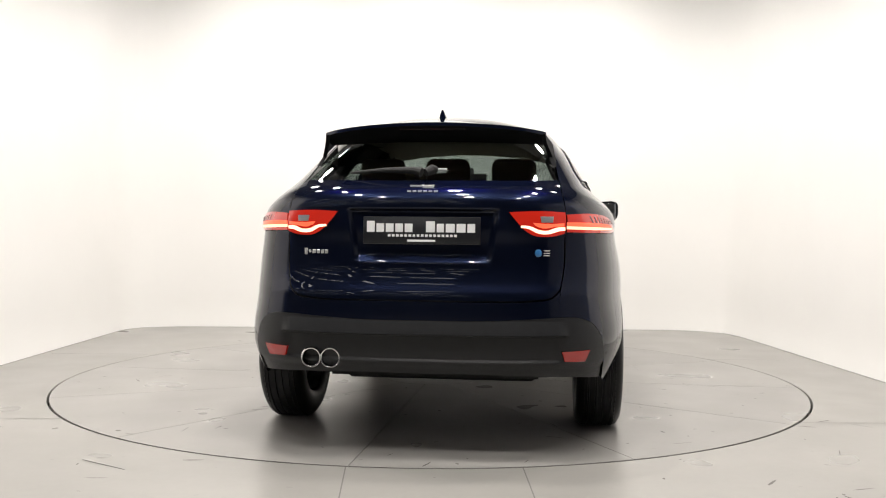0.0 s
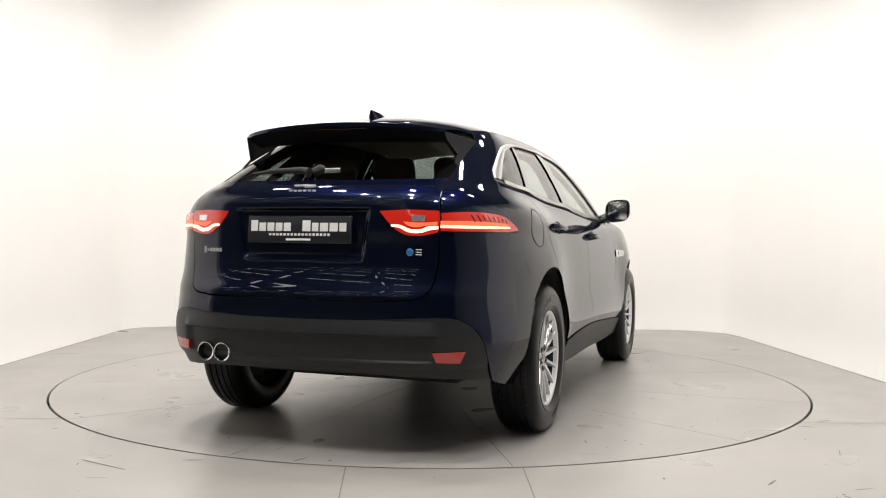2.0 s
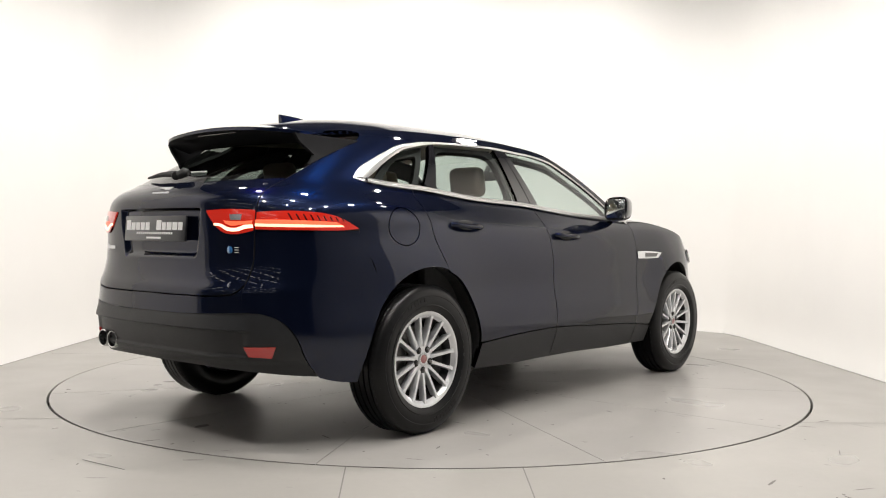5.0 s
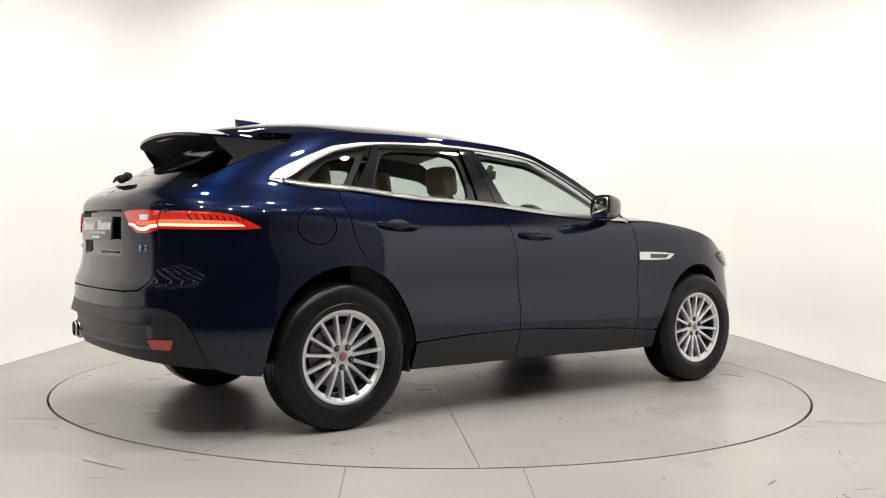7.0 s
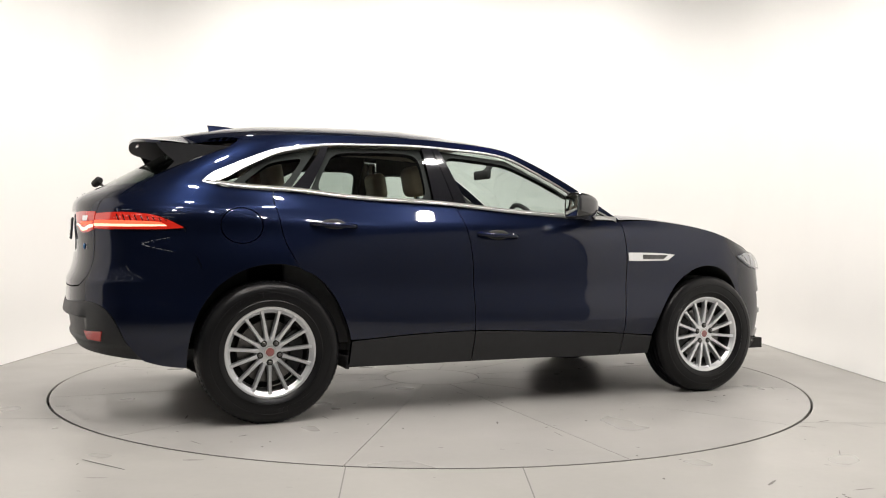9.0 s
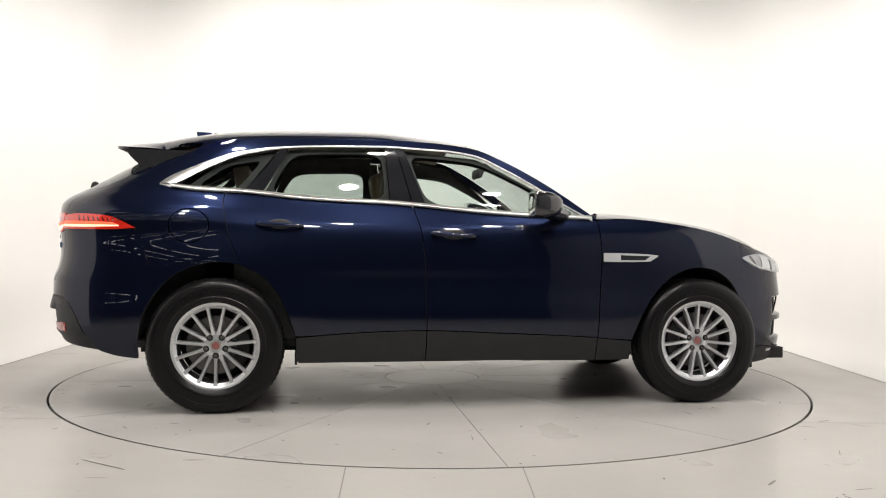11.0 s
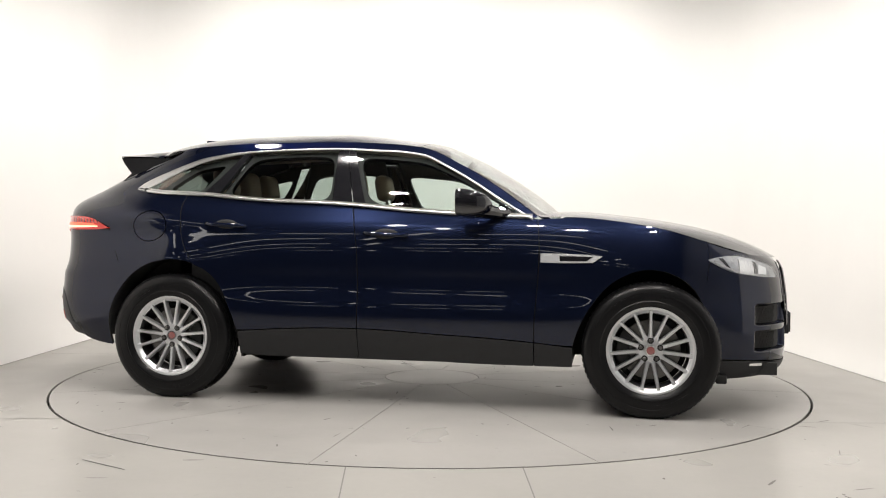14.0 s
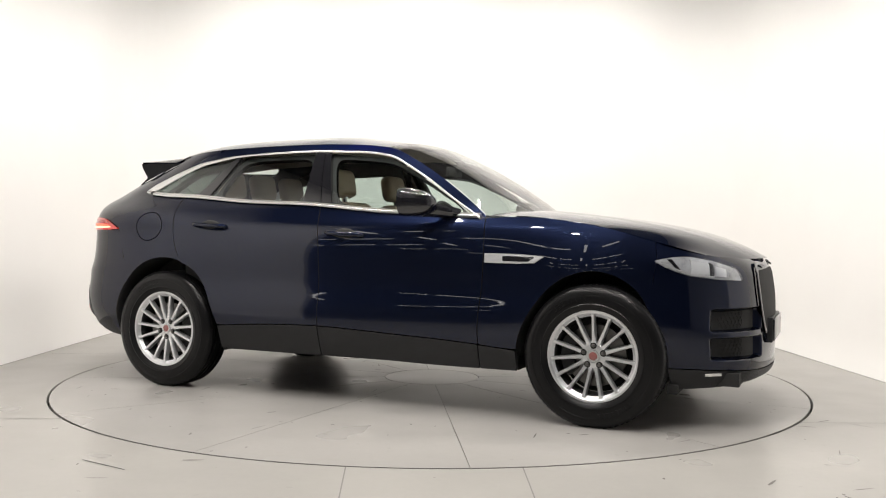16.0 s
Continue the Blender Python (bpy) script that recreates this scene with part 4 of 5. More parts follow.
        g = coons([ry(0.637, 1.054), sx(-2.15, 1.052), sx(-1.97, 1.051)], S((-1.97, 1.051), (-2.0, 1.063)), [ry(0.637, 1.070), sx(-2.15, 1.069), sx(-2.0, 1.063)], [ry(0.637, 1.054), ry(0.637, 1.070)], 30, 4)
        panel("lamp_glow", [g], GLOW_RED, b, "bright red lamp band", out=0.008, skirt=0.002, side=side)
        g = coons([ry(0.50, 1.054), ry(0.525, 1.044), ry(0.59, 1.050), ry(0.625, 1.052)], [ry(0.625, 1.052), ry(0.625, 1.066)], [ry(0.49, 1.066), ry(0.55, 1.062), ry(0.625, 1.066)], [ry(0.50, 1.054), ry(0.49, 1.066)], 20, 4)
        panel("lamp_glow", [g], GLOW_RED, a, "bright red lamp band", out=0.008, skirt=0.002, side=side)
        g = coons([ry(0.525, 1.068), ry(0.575, 1.068)], [ry(0.575, 1.068), ry(0.578, 1.094)], [ry(0.520, 1.094), ry(0.578, 1.094)], [ry(0.525, 1.068), ry(0.520, 1.094)], 5, 4)
        panel("reversing_lamp", [g], LAMP_SILVER, a, "clear reversing lamp", out=0.009, skirt=0.003, side=side)
        for k in range(9):
            x = -2.19 + 0.028 * k
            g = coons(S((x, 1.068), (x + 0.006, 1.068)), S((x + 0.006, 1.068), (x - 0.004, 1.1 - 0.002 * k)), S((x - 0.010, 1.1 - 0.002 * k), (x - 0.004, 1.1 - 0.002 * k)), S((x, 1.068), (x - 0.010, 1.1 - 0.002 * k)), 3, 3)
            panel("lens_rib", [g], DARK_RED, b, "dark red lens rib", out=0.0085, skirt=0.002, side=side)
        g = coons([ry(0.635, 0.452), ry(0.725, 0.448)], [ry(0.725, 0.448), ry(0.748, 0.500)], [ry(0.622, 0.496), ry(0.748, 0.500)], [ry(0.635, 0.452), ry(0.622, 0.496)], 10, 5)
        panel("reflector", [g], REFLECTOR, bumper, "red bumper reflector", out=0.006, skirt=0.012, side=side)
    # twin tail pipes at the left
    for y in (0.500, 0.412):
        m = pose(-2.349, y, 0.452, 0, -90, 0)
        part("tail_pipe", revolve([(0.046, -0.09), (0.046, 0.048), (0.043, 0.052), (0.039, 0.05), (0.037, 0.02), (0.037, -0.06)], m @ pose(0, 0, 0.0), 32), CHROME, car, "chrome tail pipe")
        part("pipe_inside", revolve([(0.0, -0.02), (0.0372, -0.02)], m, 24), MATT_BLACK, car)
    # plate with unreadable bars in place of its writing
    base_x = -2.405 + float(TAIL(1.03)) - 0.004
    tilt = 4
    pm = pose(base_x, 0, 1.028, 0, tilt, 0)
    bm = box(-0.006, 0.006, -0.262, 0.262, -0.061, 0.061, 0.003)
    bmesh.ops.transform(bm, matrix=pm, verts=bm.verts)
    plate = part("number_plate", bm, PLATE_BLACK, gate, "black dealer plate with white print bars")
    def bar(y0, y1, z0, z1):
        b = box(-0.0078, -0.0058, y0, y1, z0, z1)
        bmesh.ops.transform(b, matrix=pm, verts=b.verts)
        part("print_bar", b, WHITE_PRINT, plate)
    for y0, y1, z1 in ((0.245, 0.21, 0.041), (0.202, 0.168, 0.03), (0.16, 0.125, 0.03), (0.117, 0.083, 0.03), (0.075, 0.04, 0.03), (-0.02, -0.06, 0.041), (-0.068, -0.1, 0.03), (-0.108, -0.148, 0.03), (-0.156, -0.196, 0.03), (-0.204, -0.238, 0.03)):
        bar(y1, y0, -0.008, z1)
    for k in range(17):
        y = 0.15 - 0.0185 * k
        bar(y - 0.012, y, -0.0285, -0.0175)
    bar(-0.062, 0.062, -0.05, -0.041)
    # badges
    def badge(name, y, z, w, h, material, label, ell=False):
        u, zz = ry(abs(y), z)
        p, n = skin(u, zz), skin_normal(u, zz)
        sgn = -1 if y > 0 else 1
        bm = bmesh.new()
        if ell:
            revolve([(0.0, 0.004), (h * 0.4, 0.004), (h / 2, 0.002), (h / 2, -0.004)], pose(0, 0, 0, 0, -90, 0), 24, bm)
        else:
            box(-0.003, 0.003, -w / 2, w / 2, -h / 2, h / 2, 0.0012, 1, bm)
        bmesh.ops.transform(bm, matrix=Matrix.Translation((p[0] + n[0] * 0.001, p[1] * sgn, p[2])), verts=bm.verts)
        part(name, bm, material, gate, label)
    for k, (dy, w, h) in enumerate(((0.055, 0.014, 0.03), (0.035, 0.01, 0.012), (0.015, 0.014, 0.017), (-0.006, 0.014, 0.017), (-0.027, 0.014, 0.017), (-0.046, 0.014, 0.017))):
        badge("badge_bar", 0.485 + dy, 0.93, w, h, BRIGHT, "bright silver model lettering bar")
    for k in range(6):
        badge("badge_bar", 0.062 - 0.024 * k, 1.203, 0.017, 0.011, BRIGHT, "bright silver maker lettering bar")
    badge("maker_badge", 0.008, 1.228, 0.11, 0.012, BRIGHT, "bright silver emblem")
    badge("maker_badge", -0.02, 1.222, 0.05, 0.014, BRIGHT, "bright silver emblem")
    badge("engine_badge", -0.515, 0.932, 0.03, 0.034, BLUE_BADGE, "round blue badge", True)
    for dz in (0.011, 0.0, -0.011):
        badge("badge_bar", -0.55, 0.932 + dz, 0.034, 0.004, BRIGHT, "bright silver badge bar")
    # small white strip just inside the rear glass
    p = skin(*ry(0.04, 1.31))
    part("window_strip", box(p[0] + 0.02, p[0] + 0.022, -0.085, 0.05, 1.298, 1.322), WHITE_PRINT, gate, "small white strip inside the rear window")
    # window wiper
    gate_x = lambda y, z, o: tuple((skin(*ry(abs(y), z)) + skin_normal(*ry(abs(y), z)) * o) * np.array([1, -1 if y > 0 else 1, 1]))
    bm = tube([gate_x(0.02, 1.268, 0.03), gate_x(0.06, 1.275, 0.035), gate_x(0.2, 1.28, 0.03), gate_x(0.36, 1.282, 0.016)], [0.024, 0.017, 0.012, 0.006])
    part("wiper", bm, MATT_BLACK, gate, "black rear wiper arm")
    bm = tube([gate_x(0.0, 1.268, 0.03), gate_x(-0.03, 1.28, 0.035), gate_x(-0.045, 1.284, 0.03)], [0.02, 0.024, 0.016])
    part("wiper_hub", bm, MATT_BLACK, gate, "black wiper pivot cover")
    # roof fin
    rows = []
    for t in np.linspace(0, 1, 12):
        x = -1.42 - 0.2 * t
        h = 0.06 * t**0.4
        w = 0.052 * (1 - 0.4 * t)
        base = 1.60 - 0.02 * t
        rows.append([(x + 0.0, w, base), (x - 0.012 * t, w * 0.45, base + 0.02 + h * 0.7), (x - 0.02 * t, 0.004, base + 0.03 + h), (x - 0.02 * t, -0.004, base + 0.03 + h), (x - 0.012 * t, -w * 0.45, base + 0.02 + h * 0.7), (x, -w, base)])
    bm = bmesh.new()
    rr = [[bm.verts.new(p) for p in r] for r in rows]
    for a, c in zip(rr, rr[1:]):
        for i in range(5):
            bm.faces.new((a[i], a[i + 1], c[i + 1], c[i]))
    bm.faces.new(rr[-1])
    bm.faces.new(rr[0][::-1])
    part("roof_antenna", bm, PAINT, car, "navy shark-fin antenna")


def build_nose(car):
    arch = arch_to(FRONT_ARCH, arch_frac(FRONT_ARCH, 1.735, 0.6), arch_frac(FRONT_ARCH, 1.803, 0.33), 8)[::-1]
    def hollows(P):
        """Two air openings at each corner of the bumper."""
        x, y, z = P[..., 0], np.abs(P[..., 1]), P[..., 2]
        deep = sstep(0.518, 0.53, z) * sstep(0.640, 0.624, z) + sstep(0.366, 0.38, z) * sstep(0.488, 0.476, z)
        return -0.045 * deep * sstep(2.01, 2.04, x) * sstep(0.385, 0.42, y)
    g = coons(S(arch[0]) + [sx(1.95, 0.325), sx(2.1, 0.315), fy(0.4, 0.302), (U_NOSE, 0.297)], [(U_NOSE, 0.297), (U_NOSE, 0.9)], S((1.742, 0.982), (1.95, 0.922)) + [fy(0.5, 0.9), (U_NOSE, 0.9)], S(*arch, (1.742, 0.8), (1.742, 0.982)), 140, 110)
    bumper = panel("front_bumper", [g], PAINT, car, both=True, sides="blt", relief=hollows)
    g = coons(S((1.812, 0.215)) + [sx(2.0, 0.222), fy(0.4, 0.245), (U_NOSE, 0.252)], [(U_NOSE, 0.252), (U_NOSE, 0.294)], [sx(arch[0][0] + 0.004, 0.325), sx(1.95, 0.321), sx(2.1, 0.311), fy(0.4, 0.298), (U_NOSE, 0.294)], S((1.812, 0.215), (arch[0][0] + 0.004, 0.325)), 40, 8)
    lip = panel("bumper_lip", [g], BLACK_PLASTIC, bumper, "black plastic bumper lip", out=0.004, skirt=0.03, both=True)
    for side in (1, -1):
        # head lamp: clear lens over a bright reflector with a round unit
        low = [sx(1.742, 0.884), sx(1.81, 0.846), sx(1.88, 0.818), sx(1.99, 0.798), fy(0.58, 0.784)]
        top = [sx(1.744, 0.887), sx(1.83, 0.904), sx(1.91, 0.905), sx(2.0, 0.886), fy(0.60, 0.842)]
        g = coons(low, [low[-1], top[-1]], top, [low[0], top[0]], 36, 12)
        lamp = panel("head_lamp", [g], LAMP_GREY, car, "unlit head lamp with clear lens", out=0.004, skirt=0.02, side=side)
        lens = panel("lens", [g], CLEAR_LENS, lamp, "clear lens", out=0.016, skirt=0.012, side=side)
        lens.visible_shadow = False
        def patch(name, pts, material, label, out):
            a, b, c, d = (sx(*p) for p in pts)
            panel(name, [coons([a, b], [b, c], [d, c], [a, d], 12, 8)], material, lamp, label, out=out, skirt=0.004, side=side)
        patch("lamp_unit", ((1.915, 0.822), (2.0, 0.812), (1.985, 0.876), (1.905, 0.89)), BRIGHT, "chrome lamp reflector", 0.0085)
        patch("lamp_unit", ((2.025, 0.808), (2.075, 0.803), (2.07, 0.842), (2.02, 0.858)), LAMP_SILVER, "silver lamp reflector", 0.0085)
        patch("lamp_blade", ((1.848, 0.842), (1.87, 0.833), (1.822, 0.893), (1.80, 0.893)), GLOSS_BLACK, "dark lamp divider", 0.008)
        patch("lamp_blade", ((2.003, 0.806), (2.018, 0.805), (2.01, 0.868), (1.992, 0.876)), GLOSS_BLACK, "dark lamp divider", 0.008)
        for k in range(3):
            patch("lamp_fin", ((1.775 + 0.008 * k, 0.876 - 0.012 * k), (1.842, 0.862 - 0.01 * k), (1.838, 0.868 - 0.01 * k), (1.773 + 0.008 * k, 0.882 - 0.012 * k)), BRIGHT, "bright lamp fin", 0.0075)
        g = coons([sx(1.80, 0.858), sx(1.9, 0.819), sx(2.02, 0.801)], [sx(2.02, 0.801), sx(2.02, 0.808)], [sx(1.80, 0.866), sx(1.9, 0.827), sx(2.02, 0.808)], [sx(1.80, 0.858), sx(1.80, 0.866)], 20, 3)
        panel("lamp_strip", [g], BRIGHT, lamp, "pale daytime lamp strip", out=0.009, skirt=0.004, side=side)
        # two air intakes with bright bars
        for z0, z1 in ((0.522, 0.632), (0.37, 0.484)):
            z0, z1 = z0 + 0.006, z1 - 0.006
            low = [sx(2.035, z0), sx(2.12, z0), fy(0.42, z0)]
            top = [sx(2.035, z1), sx(2.12, z1), fy(0.42, z1)]
            g = coons(low, [low[-1], top[-1]], top, [low[0], top[0]], 24, 10)
            it = panel("air_intake", [g], MATT_BLACK, bumper, "black honeycomb air intake", out=-0.038, skirt=0.01, side=side)
            u0 = sx(2.075, z0)[0]
            for k in range(6):
                for r in range(4):
                    u, z = u0 + 0.03 * k + 0.015 * (r % 2), z0 + 0.018 + (z1 - z0 - 0.034) * r / 3
                    p, n = skin(u, z), skin_normal(u, z)
                    m = Matrix.Translation(Vector((p - n * 0.037) * np.array([1, side, 1]))) @ Vector(n * np.array([1, side, 1])).to_track_quat("Z", "Y").to_matrix().to_4x4()
                    part("mesh_cell", revolve([(0.0155, 0.001), (0.0155, 0.003), (0.0135, 0.003), (0.0125, 0.001)], m, 6), MATT_BLACK, it, smooth=False)
        g = coons([sx(1.985, 0.288), sx(2.06, 0.288)], [sx(2.06, 0.288), sx(2.06, 0.304)], [sx(1.985, 0.303), sx(2.06, 0.304)], [sx(1.985, 0.288), sx(1.985, 0.303)], 6, 4)
        panel("fog_reflector", [g], CHROME, bumper, "small bright bumper marker", out=0.006, skirt=0.004, side=side)
    # grille
    low = [fy(0.33, 0.50), (U_NOSE, 0.48)]
    top = [fy(0.40, 0.83), (U_NOSE, 0.845)]
    g = coons(low, [low[-1], top[-1]], top, [low[0], fy(0.42, 0.7), top[0]], 24, 24)
    grille = panel("grille", [g], MATT_BLACK, bumper, "black mesh grille with chrome rim", both=True, out=0.004, skirt=0.02, sides="blt")
    rim = [fy(0.33, 0.50), fy(0.42, 0.7), fy(0.40, 0.83), fy(0.2, 0.845)]
    rim2 = [fy(0.345, 0.49), fy(0.437, 0.7), fy(0.415, 0.845), fy(0.2, 0.86)]
    for side in (1, -1):
        frame_strip("grille_rim", rim2, rim, DARK_CHROME, grille, "chrome grille rim", out=0.012, side=side)
    bm = box(2.283, 2.295, -0.26, 0.26, 0.44, 0.56, 0.004)
    part("number_plate", bm, PLATE_BLACK, bumper, "black front plate")
    part("plate_holder", box(2.245, 2.284, -0.27, 0.27, 0.43, 0.57, 0.006), BLACK_PLASTIC, bumper)


def build_vents_mirrors(car):
    for side in (1, -1):
        g = coons(S((0.822, 0.860), (1.0, 0.858), (1.115, 0.862)), S((1.115, 0.862), (1.168, 0.897)), S((0.822, 0.911), (1.0, 0.910), (1.10, 0.906), (1.168, 0.899)), S((0.822, 0.860), (0.822, 0.911)), 24, 8)
        v = panel("side_vent", [g], BRIGHT, car, "chrome front wing vent with black slot", out=0.005, skirt=0.01, side=side)
        g = coons(S((0.93, 0.870), (1.08, 0.870)), S((1.08, 0.870), (1.115, 0.894)), S((0.93, 0.898), (1.115, 0.896)), S((0.93, 0.870), (0.93, 0.898)), 16, 5)
        panel("vent_slot", [g], GLOSS_BLACK, v, "black vent slot", out=0.0065, skirt=0.002, side=side)
        # mirror: rounded pod on a foot
        mir = new("door_mirror")
        mir.parent = car
        rows = []
        for t in np.linspace(0, 1, 15):
            a = math.pi * t
            x = 0.355 + 0.195 * t
            k = math.sqrt(max(0.0, 1 - max(0.0, (t - 0.12) / 0.88) ** 2.4)) * (1 if t > 0.03 else 0.96)
            row = []
            for b in np.linspace(0, 2 * math.pi, 29)[:-1]:
                c, s = math.cos(b), math.sin(b)
                e = 0.62
                yy = abs(c) ** e * math.copysign(1, c) * 0.088 * k
                zz = abs(s) ** e * math.copysign(1, s) * 0.079 * k
                row.append((x, side * -(1.0 + yy - 0.03 * t), 1.195 + zz + 0.01 * c - 0.01 * t))
            rows.append(row)
        bm = bmesh.new()
        rr = [[bm.verts.new(p) for p in r] for r in rows]
        for a, c in zip(rr, rr[1:]):
            for i in range(28):
                bm.faces.new((a[i], a[(i + 1) % 28], c[(i + 1) % 28], c[i]))
        bm.faces.new(rr[0][::-1])
        bmesh.ops.remove_doubles(bm, verts=bm.verts, dist=1e-5)
        part("shell", bm, GLOSS_BLACK, mir, "gloss black mirror shell")
        bm = box(0.3525, 0.356, -0.066, 0.066, -0.062, 0.062, 0.0015)
        bmesh.ops.translate(bm, verts=bm.verts, vec=(0, -side * 1.0, 1.195))
        part("mirror_glass", bm, CHROME, mir, "mirror glass")
        bm = tube(spline([(0.63, -side * 0.815, 1.14), (0.58, -side * 0.85, 1.14), (0.52, -side * 0.90, 1.15), (0.46, -side * 0.95, 1.16)], 8), [0.022, 0.03, 0.034, 0.036, 0.038, 0.042, 0.046, 0.05])
        part("foot", bm, GLOSS_BLACK, mir, "gloss black mirror foot")


def build_wheel():
    """One wheel about its own y axis, outer face towards -y."""
    wheel = new("wheel")
    ax = pose(0, 0, 0, 90, 0, 0)  # local z to -y
    R, half = 0.3805, 0.118
    prof = [(0.243, -0.1), (0.26, -0.112), (0.30, -half), (0.345, -0.115), (0.368, -0.1), (0.378, -0.082)]
    for c in (-0.055, -0.018, 0.018, 0.055):
        prof += [(R - 0.001, c - 0.005), (R - 0.009, c - 0.004), (R - 0.009, c + 0.004), (R - 0.001, c + 0.005)]
    prof += [(0.378, 0.082), (0.368, 0.1), (0.345, 0.115), (0.325, half), (0.322, half - 0.0015), (0.318, half), (0.28, half - 0.004), (0.276, half - 0.001), (0.262, half - 0.006), (0.247, 0.1), (0.236, 0.092)]
    tyre = part("tyre", revolve(prof, ax, 96), RUBBER, wheel, "black road tyre with worn sidewall")
    # tread blocks on the shoulder
    bm = bmesh.new()
    for k in range(72):
        a = 2 * math.pi * k / 72
        m = pose(0, 0, 0, 0, math.degrees(a), 0)
        b0 = bmesh.ops.create_cube(bm, size=1, matrix=m @ Matrix.Translation((0.370, -0.089, 0)) @ pose(0, 0, 0, 0, 0, -36) @ Matrix.Diagonal((0.004, 0.036, 0.022, 1)))
        b0 = bmesh.ops.create_cube(bm, size=1, matrix=m @ Matrix.Translation((0.370, 0.089, 0)) @ pose(0, 0, 0, 0, 0, 36) @ Matrix.Diagonal((0.004, 0.036, 0.022, 1)))
    tagged(part("tread", bm, RUBBER, tyre, smooth=False), kind="stuff")
    # raised sidewall marks, kept as plain bars
    bm = bmesh.new()
    for start in (50, 230):
        for k in range(8):
            m = pose(0, 0, 0, 0, start + 4.6 * k, 0)
            bmesh.ops.create_cube(bm, size=1, matrix=m @ Matrix.Translation((0.311, -half + 0.0005, 0)) @ Matrix.Diagonal((0.022, 0.003, 0.012 if k % 3 else 0.017, 1)))
    tagged(part("sidewall_relief", bm, RUBBER, tyre, smooth=False), kind="stuff")
    part("rim_barrel", revolve([(0.232, -0.095), (0.222, -0.06), (0.205, -0.03), (0.205, 0.05), (0.212, 0.078)], ax, 96), BARREL, wheel, "inner rim barrel with shade in its dark grey")
    rim = part("rim", revolve([(0.212, 0.078), (0.222, 0.086), (0.226, 0.094), (0.236, 0.1), (0.244, 0.1), (0.246, 0.094), (0.240, 0.085)], ax, 96), ALLOY, wheel, "silver alloy rim")
    # one spoke, then its turns
    def spoke_mesh():
        bm = bmesh.new()
        rows = []
        for t in np.linspace(0, 1, 9):
            r = 0.062 + 0.162 * t
            w = 0.0098 - 0.002 * t + 0.004 * max(0.0, 0.14 - t) / 0.14 + 0.005 * max(0.0, t - 0.9) / 0.1
            y = -0.071 - 0.022 * t**0.8
            row = [(r, y + 0.034, -w * 1.25), (r, y + 0.005, -w * 1.0), (r, y, -w * 0.75), (r, y, w * 0.75), (r, y + 0.005, w * 1.0), (r, y + 0.034, w * 1.25)]
            rows.append([bm.verts.new(p) for p in row])
        for a, c in zip(rows, rows[1:]):
            for i in range(5):
                bm.faces.new((a[i], a[i + 1], c[i + 1], c[i]))
        bm.faces.new(rows[0][::-1])
        bm.faces.new(rows[-1])
        return bm
    first = part("spoke", spoke_mesh(), ALLOY, rim)
    first.matrix_basis = pose(0, 0, 0, 0, 90, 0)
    for k in range(1, 15):
        s = new("spoke", first.data)
        s.parent = rim
        s.matrix_basis = pose(0, 0, 0, 0, 90 + 24 * k, 0)
    part("hub", revolve([(0.0, 0.066), (0.034, 0.066), (0.036, 0.069), (0.062, 0.069), (0.070, 0.066), (0.074, 0.055), (0.076, 0.03)], ax, 45), ALLOY, rim)
    part("centre_cap", revolve([(0.0, 0.0765), (0.017, 0.076), (0.0215, 0.0745), (0.022, 0.066)], ax, 32), RED_CAP, rim, "dark red centre cap")
    part("cap_ring", revolve([(0.0215, 0.068), (0.0225, 0.076), (0.0285, 0.076), (0.0295, 0.067)], ax, 32), CHROME, rim)
    for k in range(5):
        m = pose(0, 0, 0, 0, 90 + 72 * k, 0) @ Matrix.Translation((0.056, 0, 0)) @ ax
        part("nut_well", revolve([(0.0, 0.0728), (0.0165, 0.0728), (0.018, 0.070)], m, 20), MATT_BLACK, rim)
        part("wheel_nut", revolve([(0.0, 0.082), (0.007, 0.082), (0.0095, 0.080), (0.0105, 0.072)], m, 6), STEEL, rim, "steel wheel nut", smooth=False)
    part("brake_disc", revolve([(0.06, 0.028), (0.085, 0.028), (0.09, 0.02), (0.165, 0.02), (0.167, 0.016), (0.167, -0.01), (0.06, -0.01)], ax, 64), STEEL, wheel, "steel brake disc")
    part("brake_backing", revolve([(0.0, -0.03), (0.2, -0.03), (0.204, -0.04)], ax, 48), MATT_BLACK, wheel)
    bm = bmesh.new()
    rows = []
    for a in np.linspace(-0.7, 0.7, 12):
        rows.append([bm.verts.new((r * math.cos(a), y, r * math.sin(a))) for r, y in ((0.115, -0.045), (0.185, -0.045), (0.185, 0.005), (0.115, 0.005))])
    for p, q in zip(rows, rows[1:]):
        for i in range(4):
            bm.faces.new((p[i], p[(i + 1) % 4], q[(i + 1) % 4], q[i]))
    bm.faces.new(rows[0])
    bm.faces.new(rows[-1])
    part("brake_caliper", bm, MATT_BLACK, wheel, "dark brake caliper")
    return wheel


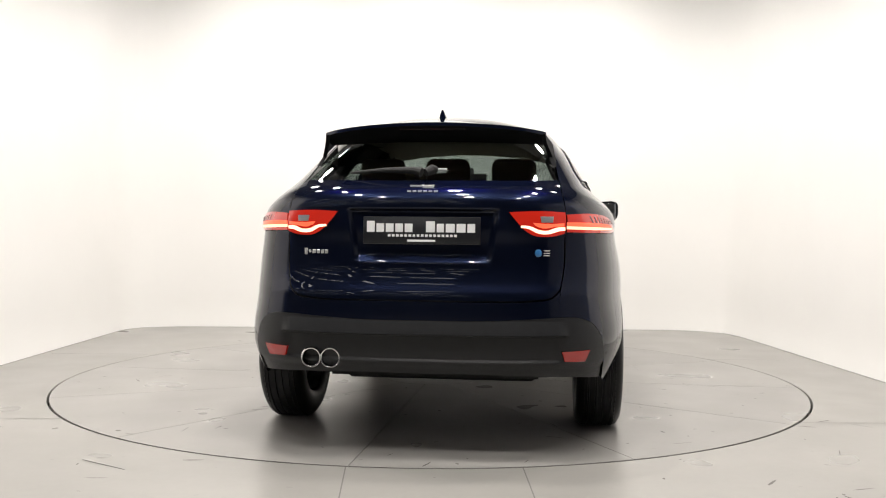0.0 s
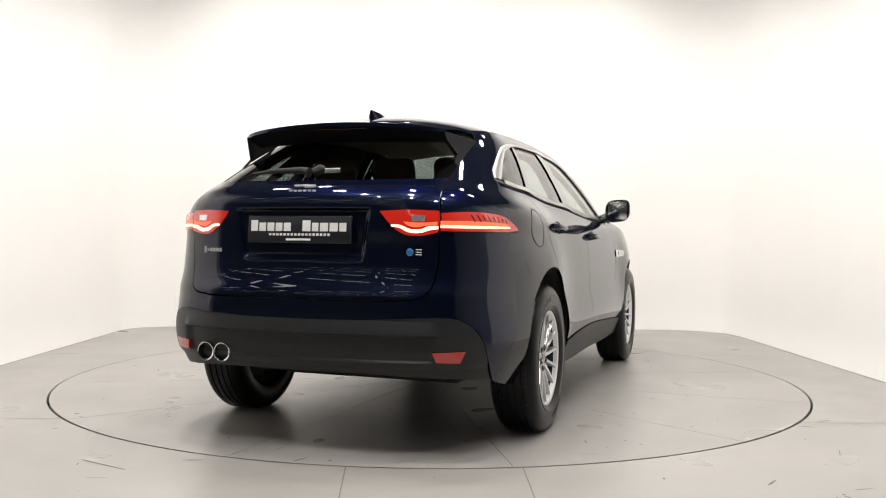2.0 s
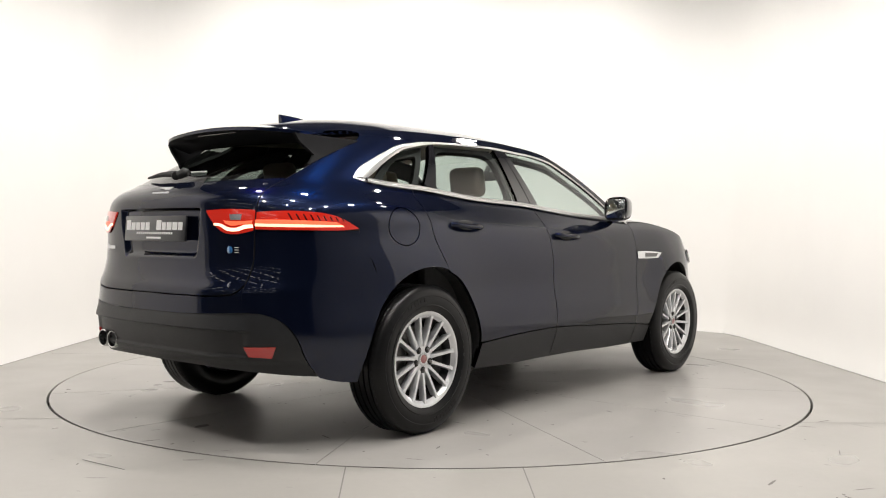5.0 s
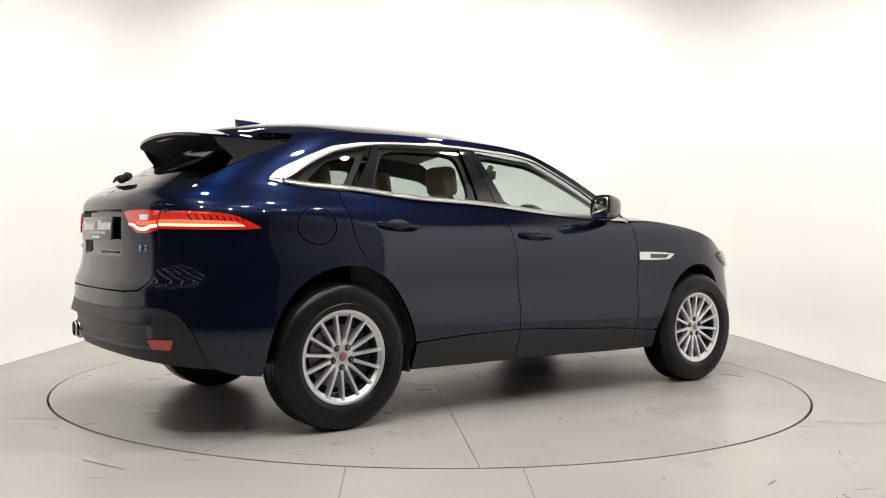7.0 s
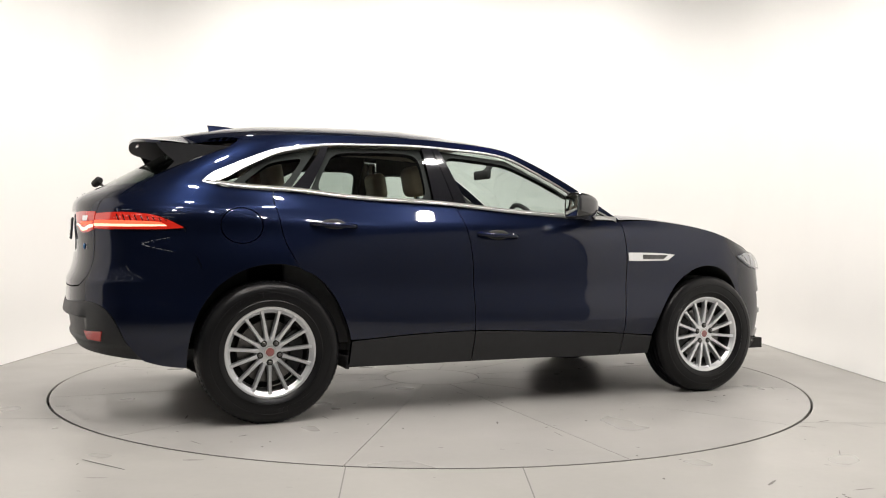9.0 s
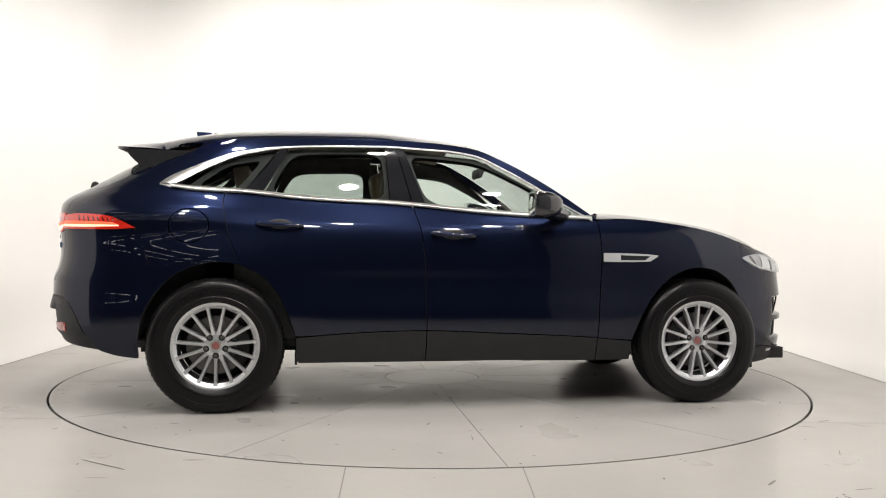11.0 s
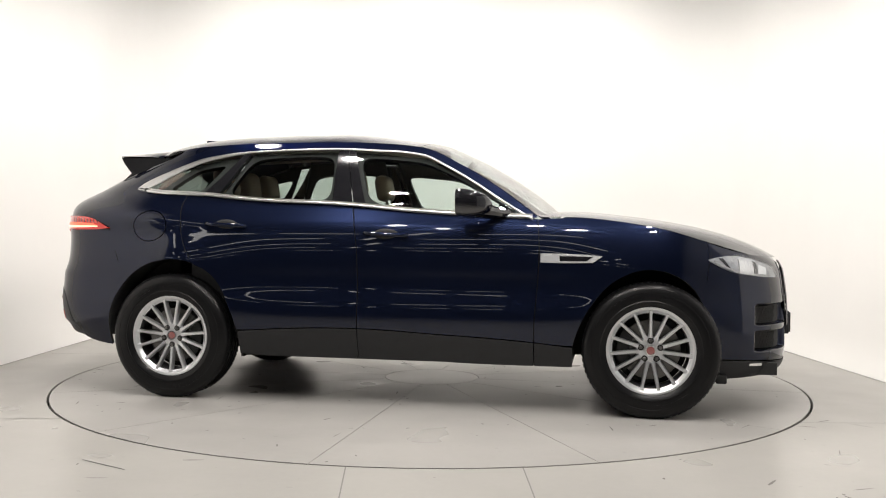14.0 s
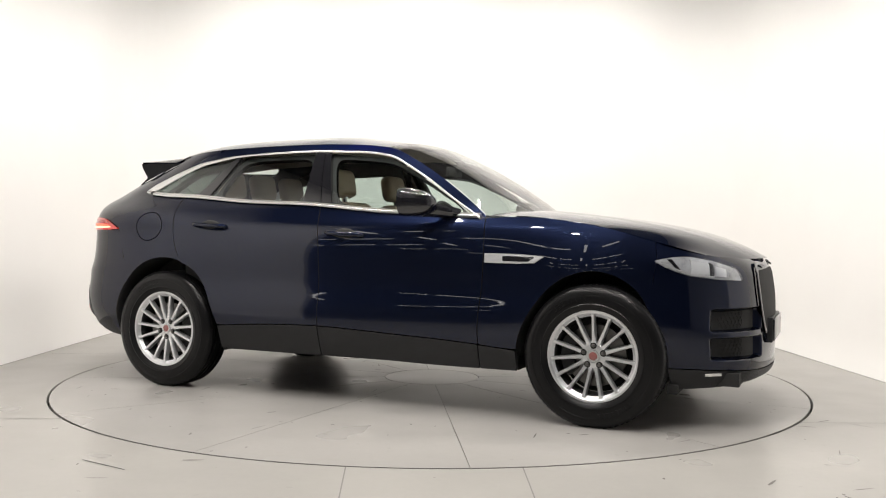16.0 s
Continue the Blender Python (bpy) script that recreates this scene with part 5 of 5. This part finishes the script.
def build_wheels(car):
    w = build_wheel()
    w.parent = car
    yw = 0.828
    w.matrix_basis = pose(-1.437, -yw, 0.3775)
    for x, y, rz, ry_ in ((1.437, -yw, 0, 180), (-1.437, yw, 180, 0), (1.437, yw, 180, 0)):
        copy_thing(w, pose(x, y, 0.3775, 0, 0, rz) @ pose(0, 0, 0, 0, ry_, 0)).parent = car
    # wheel housings and underbody
    for arch, x0 in ((REAR_ARCH, -1.425), (FRONT_ARCH, 1.42)):
        for side in (1, -1):
            c = spline(arch, 40)
            V, F = [], []
            for x, z in c:
                p = skin(*sx(x, z))
                x2, z2 = x0 + (x - x0) * 1.02, z + 0.012
                V += [(x, side * (p[1] + 0.012), z), (x2, side * (p[1] + 0.04), z2), (x2, side * -0.52, z2)]
            V += [(x0, side * -0.52, 0.3)]
            for k in range(len(c) - 1):
                F += [(3 * k, 3 * k + 1, 3 * k + 4, 3 * k + 3), (3 * k + 1, 3 * k + 2, 3 * k + 5, 3 * k + 4), (3 * k + 2, len(V) - 1, 3 * k + 5)]
            mesh_object("wheel_housing", V, F, MATT_BLACK, car, "black wheel arch liner", smooth=False)
    bm = box(-1.9, 2.15, -0.52, 0.52, 0.30, 0.36)
    box(-0.98, 1.0, -0.84, 0.84, 0.265, 0.34, bm=bm)
    box(-2.12, -1.86, -0.56, 0.56, 0.345, 0.40, bm=bm)
    box(1.8, 2.15, -0.66, 0.66, 0.23, 0.30, bm=bm)
    part("underbody", bm, MATT_BLACK, car, "dirty black underbody", smooth=False)
    bm = tube([(-2.3, 0.455, 0.43), (-2.05, 0.45, 0.40), (-1.95, 0.3, 0.36), (-1.5, 0.2, 0.30), (-0.9, 0.1, 0.27), (1.0, 0.05, 0.27)], 0.035)
    tube([(-2.0, -0.35, 0.41), (-2.0, 0.35, 0.41)], 0.07, bm=bm, n=14)
    part("exhaust", bm, BARREL, car, "dull steel exhaust")
    for x in (-1.437, 1.437):
        bm = tube([(x, -0.72, 0.36), (x, 0.72, 0.36)], 0.035)
        box(x - 0.18, x + 0.18, -0.5, 0.5, 0.24, 0.32, 0.02, bm=bm)
        part("axle", bm, MATT_BLACK, car)
    for side in (1, -1):
        part("mud_flap", box(-1.0, -0.985, -side * 0.86 if side > 0 else 0.62, -side * 0.62 if side > 0 else 0.86, 0.258, 0.33), MATT_BLACK, car, "black rubber flap")
        part("air_guide", box(1.80, 1.86, -0.80 if side > 0 else 0.5, -0.5 if side > 0 else 0.80, 0.19, 0.24, 0.008), MATT_BLACK, car, "black rubber air guide")


def build_cabin(car):
    # floor tub and lining that close the body
    bm = box(-2.1, 1.0, -0.80, 0.80, 0.36, 0.40)
    box(-2.15, -1.5, -0.66, 0.66, 0.40, 1.10, 0.04, bm=bm)
    for s in (-1, 1):
        box(-1.35, 0.75, s * 0.80 - 0.03, s * 0.80 + 0.03, 0.40, 1.07, 0.02, bm=bm)
    part("cabin_tub", bm, CABIN, car, "dark cabin trim")
    part("engine_bay", box(0.85, 1.9, -0.5, 0.5, 0.4, 0.85), MATT_BLACK, car)
    bm = box(0.45, 0.98, -0.70, 0.70, 0.72, 1.06, 0.06)
    part("dashboard", bm, CABIN, car, "dark dashboard")
    cant = np.array([skin(*p) for p in S(*along(CANT, -1.78, 0.03, 20))])
    rows = [np.stack([p[0] + 0 * np.linspace(-1, 1, 15), -p[1] * 0.95 * np.linspace(-1, 1, 15), p[2] - 0.03 + 0.055 * (1 - np.linspace(-1, 1, 15) ** 2)], -1) for p in cant]
    grid3("roof_lining", np.array(rows), LINING, car, "pale roof lining")
    def seat(x, y, w, back_h, headrests, name):
        st = new(name)
        st.parent = car
        part("cushion", box(x - 0.25, x + 0.27, y - w, y + w, 0.52, 0.70, 0.06, 3), LEATHER, st)
        bm = box(-0.075, 0.075, -w, w, 0.0, back_h, 0.06, 3)
        bmesh.ops.transform(bm, matrix=pose(x - 0.24, y, 0.64, 0, -16, 0), verts=bm.verts)
        part("backrest", bm, LEATHER, st, "beige leather backrest")
        for hy in headrests:
            bm = box(-0.05, 0.05, -0.125, 0.125, 0.0, 0.19, 0.045, 3)
            bmesh.ops.transform(bm, matrix=pose(x - 0.24 - 0.28 * (back_h + 0.05), y + hy, 0.64 + back_h * 0.96 + 0.035, 0, -10, 0), verts=bm.verts)
            part("headrest", bm, LEATHER, st, "beige leather headrest")
            part("headrest_post", tube([(x - 0.24 - 0.28 * back_h, y + hy, 0.6 + back_h), (x - 0.24 - 0.29 * (back_h + 0.05), y + hy, 0.72 + back_h)], 0.02), CHROME, st)
    seat(0.02, -0.37, 0.25, 0.60, (0,), "front_seat")
    seat(0.02, 0.37, 0.25, 0.60, (0,), "front_seat")
    seat(-0.88, 0.0, 0.62, 0.60, (-0.37, 0.0, 0.37), "rear_seat")
    # steering wheel on the right, and the inner mirror
    m = pose(0.40, -0.37, 1.05, 0, 62, 0)
    bm = bmesh.new()
    bm = revolve([(0.185 + 0.015 * math.cos(a), 0.015 * math.sin(a)) for a in np.linspace(0, 2 * math.pi, 9)[:-1]], m, 32, bm, closed=True)
    for a in (0, 120, 240):
        tube([m @ Vector((0, 0, 0.02)), m @ pose(0, 0, 0, 0, 0, a) @ Vector((0.18, 0, 0))], 0.016, bm=bm)
    part("steering_wheel", bm, CABIN, car, "black steering wheel")
    part("inner_mirror", box(0.22, 0.25, -0.12, 0.12, 1.40, 1.465, 0.015), CABIN, car, "black inner mirror")
    part("mirror_stem", tube([(0.25, 0, 1.44), (0.30, 0, 1.50)], 0.02), CABIN, car)


def build_car():
    thing = new("car")
    tagged(thing, "dark navy blue metallic estate car with lit tail lamps", "car")
    build_sides(thing)
    build_roof_and_bonnet(thing)
    build_tail(thing)
    build_nose(thing)
    build_vents_mirrors(thing)
    build_wheels(thing)
    build_cabin(thing)
    return thing


car = build_car()


def motions():
    spin = [(t, 83.055 - 6.7322 * t + d) for t, d in ((0.0, -0.1), (1.0, -0.16), (2.0, -0.05), (3.0, 0.0), (4.0, 0.07), (5.3, 0.15), (6.5, 0.2), (7.5, 0.22), (9.0, 0.02), (10.2, 0.0), (11.5, 0.0), (13.0, 0.0), (14.5, -0.08), (16.0, -0.17))]
    walk(turntable, [(t, pose(0, 0, 0, 0, 0, a)) for t, a in spin])
    walk(car, [(t, pose(0, 0, 0, 0, 0, a) @ pose(0.0296, -0.242, 0.0)) for t, a in spin])


motions()
